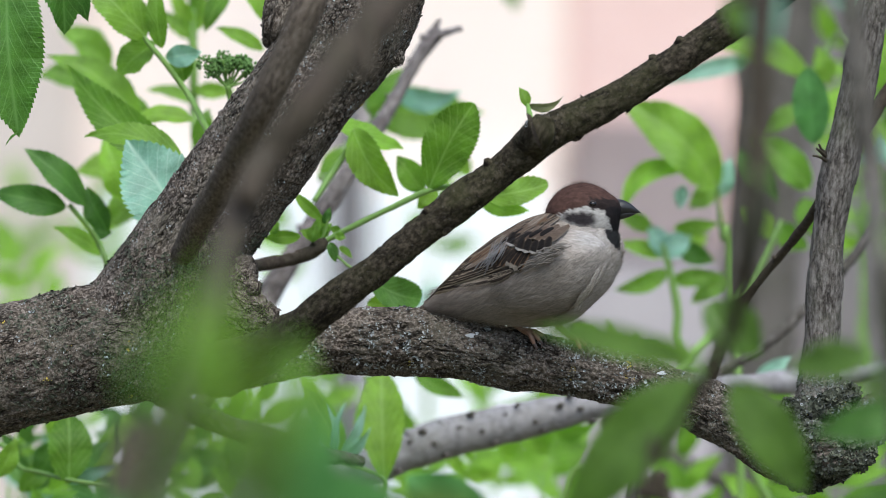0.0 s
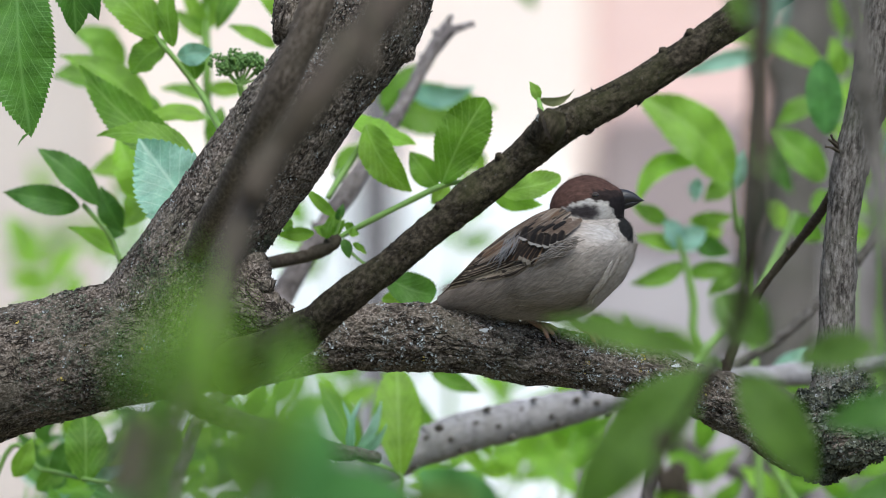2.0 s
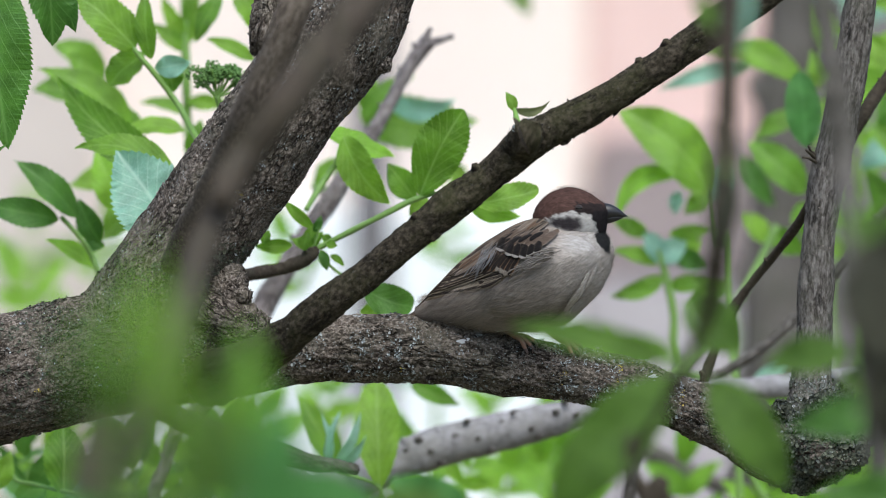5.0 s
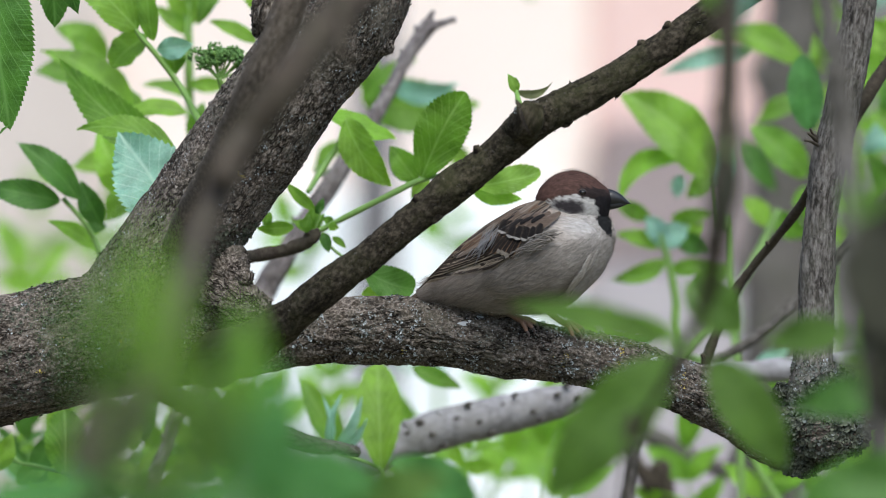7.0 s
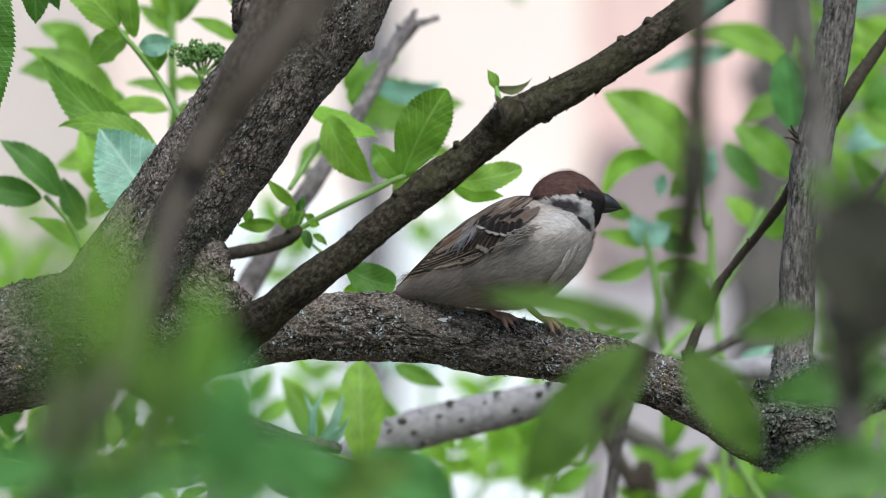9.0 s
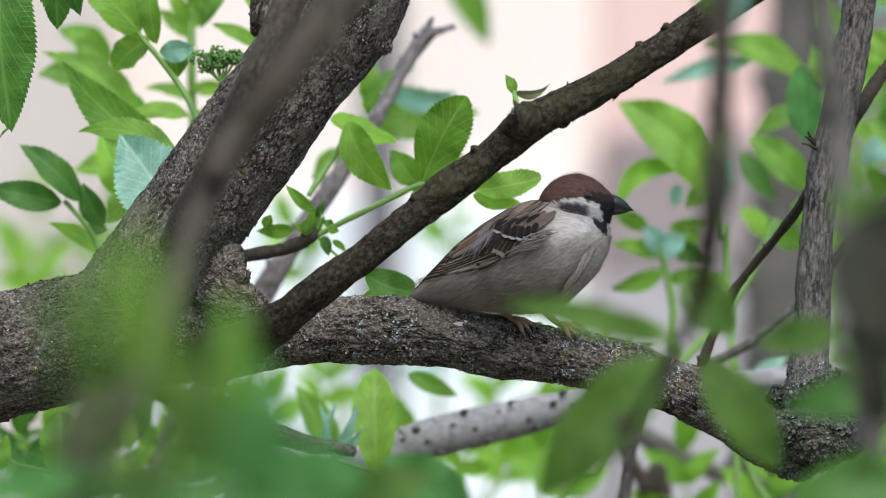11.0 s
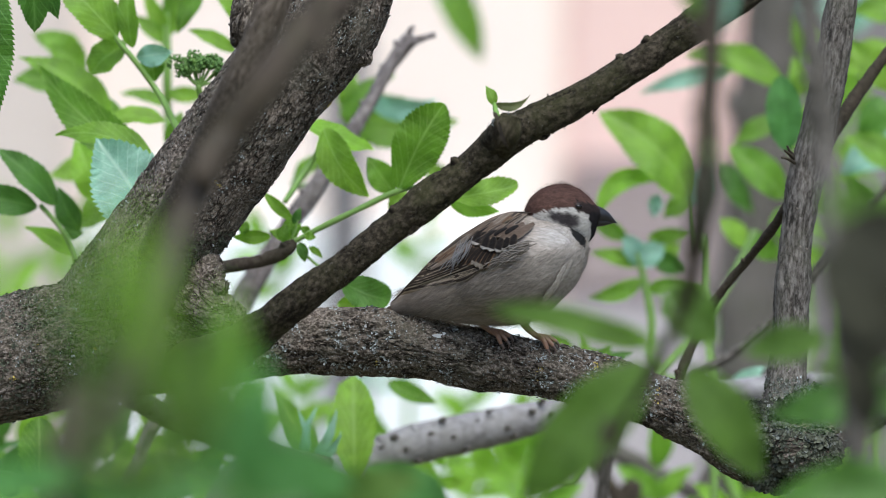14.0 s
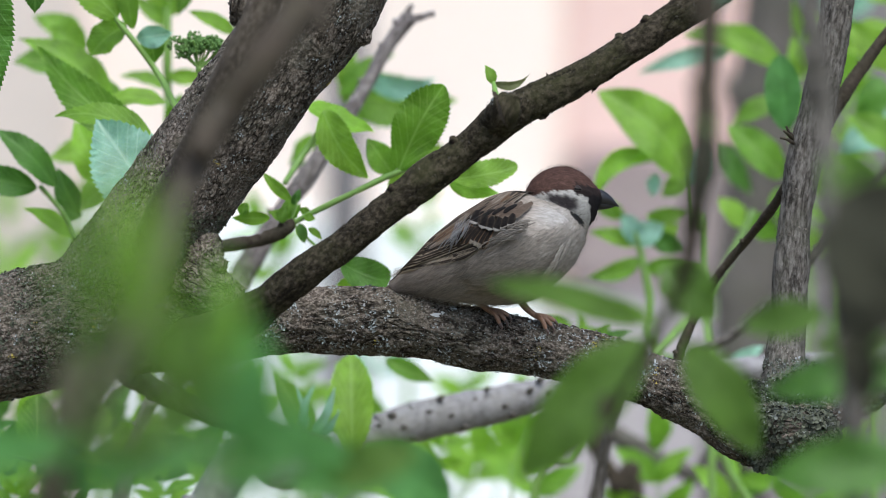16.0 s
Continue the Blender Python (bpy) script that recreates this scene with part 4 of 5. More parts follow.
    leaf(n, 921, 192, 911, 176, 9, 3.888, TWIG, 10, teeth=0, rows=20, label="brown bud scale")
    stalk(n, [(926, 206, 3.912, 8), (920, 188, 3.9, 6), (916, 172, 3.905, 4.5), (914, 162, 3.91, 3.5)], label="reddish bud stalk")


def shoots_right():
    g = SHOOTS["plant"] = shoot(1210, 640, 4.42, "upright elder shoot with arching leaves")
    stalk(g, [(1700, foot(4.42), 4.42, 12), (1560, 1800, 4.42, 10), (1320, 780, 4.42, 8), (1206, 620, 4.42, 8), (1196, 530, 4.42, 7), (1184, 470, 4.42, 6), (1170, 420, 4.42, 5), (1160, 395, 4.42, 4)])
    leaf(g, 1150, 388, 1084, 356, 32, 4.42, LEAF, -10)
    leaf(g, 1188, 386, 1270, 376, 28, 4.42, LEAF, 20)
    leaf(g, 1172, 436, 1142, 380, 44, 4.42, LEAF_TEAL, 20)
    leaf(g, 1172, 436, 1220, 398, 48, 4.42, LEAF_TEAL, -10)
    leaf(g, 1170, 437, 1086, 414, 32, 4.42, LEAF, 10)
    leaf(g, 1180, 462, 1082, 496, 34, 4.42, LEAF, -15, curl=0.06)
    leaf(g, 1186, 478, 1270, 466, 32, 4.42, LEAF, 15)
    leaf(g, 1195, 420, 1262, 445, 40, 4.44, LEAF_DEEP, 15)
    leaf(g, 1200, 430, 1250, 395, 34, 4.46, LEAF, 15)
    h = SHOOTS["arch"] = shoot(1262, 330, 4.4, "broad arching elder leaf, light green")
    stalk(h, [(1330, foot(4.4), 4.4, 12), (1320, 1500, 4.4, 9), (1290, 480, 4.42, 6), (1275, 400, 4.41, 5), (1262, 300, 4.4, 4)])
    leaf(h, 1264, 312, 1096, 165, 100, 4.4, LEAF, 5, teeth=18, rows=80, curl=-0.06, bend=0.1, shape=(0.55, 0.85))
    leaf(h, 1206, 276, 1096, 356, 40, 4.4, LEAF_BRIGHT, 0, curl=-0.22, bend=0.05, shape=(0.4, 0.7))
    leaf(h, 1204, 310, 1198, 352, 26, 4.4, LEAF_TEAL, 10)
    leaf(h, 1262, 320, 1215, 350, 40, 4.42, LEAF, 10)
    leaf(h, 1265, 330, 1290, 260, 40, 4.44, LEAF_TEAL, 10)
    t = SHOOTS["top"] = shoot(1440, 90, 4.5, "elder leaves hanging behind the grey stem")
    stalk(t, [(1510, 80, 4.05, 6), (1480, 40, 4.5, 6), (1440, 95, 4.5, 5), (1400, 112, 4.5, 4)])
    leaf(t, 1425, 112, 1245, 62, 58, 4.5, LEAF, 10, curl=-0.06)
    leaf(t, 1330, 88, 1168, 132, 34, 4.5, LEAF_TEAL, -20, curl=-0.05)
    leaf(t, 1418, 98, 1432, 232, 66, 4.3, LEAF_COOL, 0, bend=0.05, shape=(0.6, 0.7))
    leaf(t, 1428, 312, 1326, 224, 66, 4.42, LEAF, 10, shape=(0.5, 0.8))
    leaf(t, 1420, 172, 1335, 222, 40, 4.5, LEAF, 10)
    leaf(t, 1460, 130, 1440, 60, 40, 4.5, LEAF, 10)
    leaf(t, 1420, 330, 1440, 400, 50, 4.46, LEAF, 10)
    leaf(t, 1310, 250, 1375, 340, 44, 4.6, LEAF_DEEP, 10)
    r = SHOOTS["right"] = shoot(1580, 200, 4.45, "leaves behind the stem at the thicket's edge")
    for ua, va, ub, vb, w, m in ((1620, 40, 1525, 95, 60, LEAF), (1640, 120, 1530, 30, 60, LEAF), (1650, 210, 1520, 270, 75, LEAF_TEAL), (1640, 260, 1535, 200, 60, LEAF), (1600, 420, 1530, 260, 60, LEAF), (1680, 330, 1560, 380, 70, LEAF), (1600, 130, 1560, 220, 60, LEAF_DEEP), (1660, -20, 1540, -20, 60, LEAF)):
        leaf(r, ua, va, ub, vb, w, 4.45 + rng.uniform(-0.05, 0.1), m, rng.uniform(-30, 30), rows=30, teeth=0)
    stalk(r, [(1600, foot(4.5), 4.5, 12), (1600, 1500, 4.5, 8), (1590, 500, 4.5, 6), (1620, 250, 4.5, 6), (1640, -40, 4.5, 6)])
    k = SHOOTS["low_right"] = shoot(1330, 480, 4.45, "low elder leaves under the stem")
    stalk(k, [(900, foot(4.4), 4.4, 12), (960, 1500, 4.4, 9), (1075, 790, 4.4, 8), (1190, 645, 4.4, 8), (1270, 560, 4.42, 8), (1330, 470, 4.44, 8), (1378, 372, 4.45, 7)])
    for ua, va, ub, vb, w, m in ((1290, 470, 1220, 520, 40, LEAF), (1360, 400, 1310, 350, 46, LEAF), (1370, 380, 1430, 420, 46, LEAF), (1060, 590, 1140, 610, 26, LEAF), (1130, 640, 1120, 570, 18, LEAF), (1060, 585, 1010, 560, 30, LEAF), (1360, 690, 1420, 640, 40, LEAF), (1330, 670, 1400, 610, 36, LEAF_TEAL), (1078, 612, 1072, 548, 20, LEAF), (1088, 612, 1128, 574, 24, LEAF), (1066, 606, 1012, 572, 26, LEAF), (1098, 616, 1166, 588, 26, LEAF_DEEP)):
        leaf(k, ua, va, ub, vb, w, 4.4 + rng.uniform(-0.05, 0.1), m, rng.uniform(-30, 30), rows=30, teeth=0)


def shoots_low():
    a = SHOOTS["low"] = shoot(112, 850, 4.17, "toothed elder leaves below the limb")
    stalk(a, [(-300, foot(4.2), 4.2, 10), (-200, 1500, 4.2, 7), (-40, 830, 4.2, 5), (40, 822, 4.19, 3.5), (112, 838, 4.17, 3.5), (190, 850, 4.17, 3)], STALK)
    leaf(a, 116, 845, 114, 722, 80, 4.17, LEAF, 8, 0.01, teeth=14, rows=70, shape=(0.6, 0.8))
    leaf(a, 60, 835, 100, 760, 50, 4.2, LEAF_DEEP, 20)
    leaf(a, -10, 835, 22, 765, 40, 4.17, LEAF, 20)
    leaf(a, 120, 842, 190, 770, 46, 4.2, LEAF_DEEP, -20)
    leaf(a, 110, 842, 205, 812, 26, 4.18, LEAF_TEAL, 20)
    leaf(a, 30, 860, 90, 800, 40, 4.25, LEAF, 20)
    leaf(a, 150, 850, 200, 740, 50, 4.3, LEAF, 20)
    b = SHOOTS["low_mid"] = shoot(672, 840, 4.215, "pointed elder leaves rising below the limb")
    leaf(b, 674, 836, 668, 640, 80, 4.215, LEAF, 0, 0.02, teeth=16, rows=70, shape=(0.75, 0.75))
    leaf(b, 600, 800, 526, 668, 56, 4.34, LEAF, 10)
    leaf(b, 590, 800, 640, 700, 24, 4.2, LEAF_TEAL, 40)
    leaf(b, 585, 800, 606, 696, 20, 4.2, LEAF_TEAL, -40)
    leaf(b, 580, 800, 570, 700, 20, 4.2, LEAF_TEAL, 50)
    leaf(b, 590, 805, 650, 740, 22, 4.2, LEAF_TEAL, 50)
    leaf(b, 730, 650, 818, 688, 34, 4.3, LEAF, 10)
    leaf(b, 690, 680, 640, 655, 34, 4.35, LEAF, 10)
    stalk(b, [(500, foot(4.24), 4.215, 12), (580, 1500, 4.215, 9), (640, 960, 4.215, 7), (665, 880, 4.215, 6), (673, 832, 4.215, 4), (590, 802, 4.215, 3)])


def undergrowth_shoots(matter, rows):
    """Shoots of the thicket low behind the limb and beside it, each a thing: place, lean and size of leaf."""
    for u, v, y, ang, size in rows:
        s = shoot(u, v, y, "out-of-focus elder shoot low in the thicket", "undergrowth shoots")
        stalk(s, [(u + rng.uniform(-200, 200), foot(y), y, 12), (u + rng.uniform(-40, 40), v + 700, y, 8), (u, v, y, 3)], segs=6, per=6)
        pinnate(s, u, v, y, ang, size, matter)


def undergrowth():
    undergrowth_shoots(LEAF_BRIGHT, ((40, 900, 4.5, 70, 90), (330, 860, 4.7, 60, 90), (420, 930, 4.5, 80, 95), (800, 930, 4.6, 110, 100), (860, 900, 4.75, 60, 110), (930, 890, 4.9, 80, 100), (1010, 930, 4.7, 100, 100), (760, 850, 5.0, 40, 100), (880, 780, 5.2, 90, 90), (560, 760, 5.0, 80, 90), (480, 800, 4.8, 100, 90), (1230, 960, 4.6, 95, 110), (1330, 930, 4.5, 70, 90), (1540, 860, 4.5, 100, 80), (1480, 940, 4.6, 80, 100), (120, 600, 5.3, 120, 100),))
    undergrowth_shoots(LEAF_BRIGHT, ((250, 700, 5.0, 100, 90), (780, 480, 5.6, 80, 80), (560, 520, 5.3, 110, 80), (650, 900, 4.4, 95, 80), (70, 965, 4.25, 80, 70), (285, 905, 4.4, 85, 70), (350, 960, 4.3, 95, 66), (150, 800, 4.9, 90, 80), (960, 830, 4.5, 70, 80), (800, 860, 4.4, 60, 70), (90, 540, 6.8, 100, 100), (180, 520, 6.0, 80, 90), (1500, 330, 5.2, 80, 100), (1580, 200, 5.0, 120, 100), (1540, 470, 5.0, 100, 90),))
    undergrowth_shoots(LEAF_DEEP, ((230, 920, 4.45, 100, 80), (190, 945, 4.3, 105, 66), (60, 900, 4.36, 95, 80), (160, 925, 4.42, 75, 80), (330, 905, 4.5, 80, 84), (15, 855, 4.42, 70, 70), (420, 880, 4.5, 105, 80), (235, 830, 4.5, 95, 84),))
    undergrowth_shoots(LEAF_TEAL, ((700, 700, 5.4, 70, 90), (20, 900, 4.6, 60, 80), (1560, 60, 5.3, 110, 90),))
    undergrowth_shoots(LEAF, ((255, 920, 4.36, 100, 80), (290, 860, 4.6, 80, 84),))


def near_thing(key, lab, root, rows):
    """Leaves on stalks from one root, between the lens and the limb: base, tip, width, depth, matter."""
    s = SHOOTS[key] = shoot(rows[0][0], rows[0][1], rows[0][5], lab, "blurred leaves close to the lens")
    ru, rv, ry = root
    for ua, va, ub, vb, w, y, m in rows:
        leaf(s, ua, va, ub, vb, w, y, m, 0, 0.0, rows=36, teeth=0, shape=(0.65, 0.9))
        stalk(s, [(ru, rv, ry, 6), ((ru + ua) / 2, (rv + va) / 2 + 10, (ry + y) / 2, 4), (ua, va, y, 3)], segs=6, per=6)


def near_leaves():
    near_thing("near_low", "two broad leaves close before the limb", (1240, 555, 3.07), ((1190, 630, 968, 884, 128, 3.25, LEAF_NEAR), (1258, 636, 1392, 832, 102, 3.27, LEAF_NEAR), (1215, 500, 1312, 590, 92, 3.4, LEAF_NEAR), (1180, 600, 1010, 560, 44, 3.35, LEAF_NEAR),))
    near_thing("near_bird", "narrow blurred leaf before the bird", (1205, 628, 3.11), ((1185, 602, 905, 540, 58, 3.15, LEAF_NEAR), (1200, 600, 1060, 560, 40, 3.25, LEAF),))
    # The two LEAF_DEEP leaves here carry their shade in the darker green.
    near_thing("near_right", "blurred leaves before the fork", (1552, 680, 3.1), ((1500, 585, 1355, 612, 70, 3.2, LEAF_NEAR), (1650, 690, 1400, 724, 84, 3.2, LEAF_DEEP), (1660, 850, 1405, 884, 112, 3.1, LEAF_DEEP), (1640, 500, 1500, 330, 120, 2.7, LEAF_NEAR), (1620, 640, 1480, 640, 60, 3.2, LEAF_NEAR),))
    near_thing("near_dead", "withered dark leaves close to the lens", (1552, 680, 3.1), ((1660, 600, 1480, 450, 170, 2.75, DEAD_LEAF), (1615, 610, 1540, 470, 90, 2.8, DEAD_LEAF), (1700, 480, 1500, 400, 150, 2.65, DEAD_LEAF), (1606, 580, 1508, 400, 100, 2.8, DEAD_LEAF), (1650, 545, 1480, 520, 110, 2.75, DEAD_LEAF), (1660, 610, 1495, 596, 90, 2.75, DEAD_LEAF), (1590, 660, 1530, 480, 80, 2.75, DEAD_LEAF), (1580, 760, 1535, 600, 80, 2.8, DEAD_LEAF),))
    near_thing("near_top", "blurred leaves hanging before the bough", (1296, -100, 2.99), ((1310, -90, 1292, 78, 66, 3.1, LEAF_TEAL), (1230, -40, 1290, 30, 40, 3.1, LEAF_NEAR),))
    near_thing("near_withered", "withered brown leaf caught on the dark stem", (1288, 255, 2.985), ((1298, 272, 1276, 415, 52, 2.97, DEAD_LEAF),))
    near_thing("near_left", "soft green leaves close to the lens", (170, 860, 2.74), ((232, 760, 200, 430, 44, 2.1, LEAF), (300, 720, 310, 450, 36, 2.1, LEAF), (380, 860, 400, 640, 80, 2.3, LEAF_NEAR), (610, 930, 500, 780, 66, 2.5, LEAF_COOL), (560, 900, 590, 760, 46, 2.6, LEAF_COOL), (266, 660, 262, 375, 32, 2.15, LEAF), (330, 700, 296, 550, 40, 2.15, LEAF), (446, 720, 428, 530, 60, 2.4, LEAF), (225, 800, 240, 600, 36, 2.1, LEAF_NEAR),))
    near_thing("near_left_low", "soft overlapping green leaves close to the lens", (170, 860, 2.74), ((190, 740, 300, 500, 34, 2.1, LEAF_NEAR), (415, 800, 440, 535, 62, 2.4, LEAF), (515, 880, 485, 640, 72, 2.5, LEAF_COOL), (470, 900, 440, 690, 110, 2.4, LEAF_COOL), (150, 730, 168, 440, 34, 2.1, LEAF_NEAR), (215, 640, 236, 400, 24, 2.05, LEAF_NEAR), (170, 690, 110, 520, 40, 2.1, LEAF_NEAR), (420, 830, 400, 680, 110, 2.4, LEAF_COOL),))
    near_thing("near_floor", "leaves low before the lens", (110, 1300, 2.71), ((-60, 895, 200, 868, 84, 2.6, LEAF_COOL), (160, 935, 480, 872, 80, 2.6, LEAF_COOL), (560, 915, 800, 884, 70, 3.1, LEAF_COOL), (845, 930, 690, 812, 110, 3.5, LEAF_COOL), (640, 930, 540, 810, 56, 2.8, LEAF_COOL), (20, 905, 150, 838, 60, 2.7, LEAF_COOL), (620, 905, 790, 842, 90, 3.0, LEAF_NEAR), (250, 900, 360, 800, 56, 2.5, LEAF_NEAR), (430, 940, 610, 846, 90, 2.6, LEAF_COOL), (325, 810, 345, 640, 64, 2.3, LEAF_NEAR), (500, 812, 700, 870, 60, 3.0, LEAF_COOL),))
    near_thing("near_gust", "blurred leaf tip above the bough", (720, -220, 3.99), ((858, -170, 944, 2, 62, 5.2, LEAF),))


shoots_left()
BUDS = flower_buds()
shoots_middle()
shoots_right()
shoots_low()
undergrowth()
near_leaves()


# ---- the bird ----
def body_colour(u, v, y, n):
    """The pattern of the body: streaked mantle, buff-grey flank, paler breast."""
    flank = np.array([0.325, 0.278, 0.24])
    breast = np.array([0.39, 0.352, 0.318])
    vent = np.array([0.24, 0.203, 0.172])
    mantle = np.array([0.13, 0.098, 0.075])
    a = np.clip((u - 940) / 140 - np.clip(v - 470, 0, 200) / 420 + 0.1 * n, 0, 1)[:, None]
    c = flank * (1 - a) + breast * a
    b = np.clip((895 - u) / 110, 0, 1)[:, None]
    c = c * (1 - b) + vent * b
    c = c * (1 + 0.16 * n)[:, None]
    top = np.clip((432 - (u - 850) * 0.42 - np.clip(u - 960, 0, 99) * 2 - v + 6 * n) / 14, 0, 1)[:, None]
    streak = (np.sin(v * 0.5 + u * 0.36 + 3 * n) > 0.45)[:, None]
    c = c * (1 - top) + np.where(streak, mantle * 0.35, mantle * 1.2) * top
    neck = np.clip(1 - np.hypot((u - 1035) / 46, (v - 398) / 28), 0, 1)[:, None] * 1.6
    c = c + (np.array([0.385, 0.355, 0.33]) - c) * np.clip(neck, 0, 1)
    edge = np.interp(v, [372, 392, 405, 418], [1056, 1060, 1066, 1077])
    bib = ((v > 372) & (v < 417 + 8 * n) & (u > edge + 5 * n) & (u < 1084 + 3 * n))[:, None]
    return np.where(bib, 0.018, c)


def head_colour(u, v, n):
    """Chestnut cap, black lores, ear spot and bib, white cheek and collar."""
    cap = np.array([0.082, 0.045, 0.037])
    white = np.array([0.44, 0.42, 0.395])
    black = np.array([0.016, 0.014, 0.015])
    grey = np.array([0.30, 0.26, 0.225])
    uu, vv = u + 4 * n, v + 4 * n
    c = np.tile(white, (len(u), 1))
    low = np.clip((vv - 392 - (1020 - uu) * -0.2) / 22, 0, 1)[:, None]
    c = c * (1 - low) + grey * low
    line = np.interp(uu, [940, 965, 985, 1005, 1030, 1060, 1095], [370, 358, 349, 345, 342, 338, 344])
    c = np.where((vv < line)[:, None], cap * (1 + 0.25 * n[:, None]), c)
    lores = (vv < 352) & (vv > 331 + np.clip(uu - 1045, 0, 30) * 0.25) & (uu > 1022 + np.abs(vv - 342) * 0.9)
    c = np.where(lores[:, None], np.array([0.026, 0.019, 0.018]), c)
    ear = np.minimum(((uu - 1014) / 24) ** 2 + ((vv - 367 + (uu - 1014) * -0.12) / 15) ** 2, ((uu - 992) / 15) ** 2 + ((vv - 362) / 10) ** 2)
    soft = np.clip((1.2 - ear + 0.25 * n) / 0.75, 0, 1)[:, None]
    c = c * (1 - soft) + np.array([0.04, 0.034, 0.036]) * soft
    left = np.interp(vv, [345, 360, 380, 400, 418], [1050, 1055, 1061, 1066, 1076])
    bib = (uu > left) & (vv > 348) & (vv < 416) & (uu < 1086)
    return np.where(bib[:, None], black, c)


def chart(p):
    """The chart's u and v of world places (rows)."""
    p = np.asarray(p)
    return 784 + p[:, 0] / (p[:, 1] * STEP), 441 - (p[:, 2] - EYE) / (p[:, 1] * STEP)


def down(v, nrm, count, lo, hi, width, flow, colour, rise=0.25):
    """Fine barbs lying on the plumage: thin blades that follow the flow."""
    pick = rng.choice(len(v), count)
    verts, faces, cols = [], [], []
    o, nn = v[pick], nrm[pick]
    fl = np.tile(flow, (count, 1)) + rng.normal(size=(count, 3)) * 0.16
    fl -= nn * (fl * nn).sum(1)[:, None]
    fl /= np.linalg.norm(fl, axis=1)[:, None]
    side = np.cross(nn, fl)
    ln = rng.uniform(lo, hi, count)[:, None]
    o = o + rng.normal(size=(count, 3)) * 0.0006
    w = width * rng.uniform(0.6, 1.4, count)[:, None]
    rs = rise * rng.uniform(0.2, 1.0, count)[:, None]
    rows = [o - side * w, o + side * w, o + fl * ln * 0.5 + side * w * 0.8 + nn * ln * rs * 0.35, o + fl * ln * 0.5 - side * w * 0.8 + nn * ln * rs * 0.35, o + fl * ln + nn * ln * rs * 0.55]
    verts = np.stack(rows, 1).reshape(-1, 3)
    k = np.arange(count) * 5
    faces = np.concatenate([k[:, None] + np.array([[p]]).reshape(1, -1) for p in ((0, 1, 2), (0, 2, 3), (3, 2, 4))])
    c = colour(o) * rng.uniform(0.62, 1.3, count)[:, None]
    me = mesh_of("down", verts, faces)
    paint(me, np.clip(np.repeat(c, 5, 0), 0, 1))
    return me


BIRD_Y = 3.992


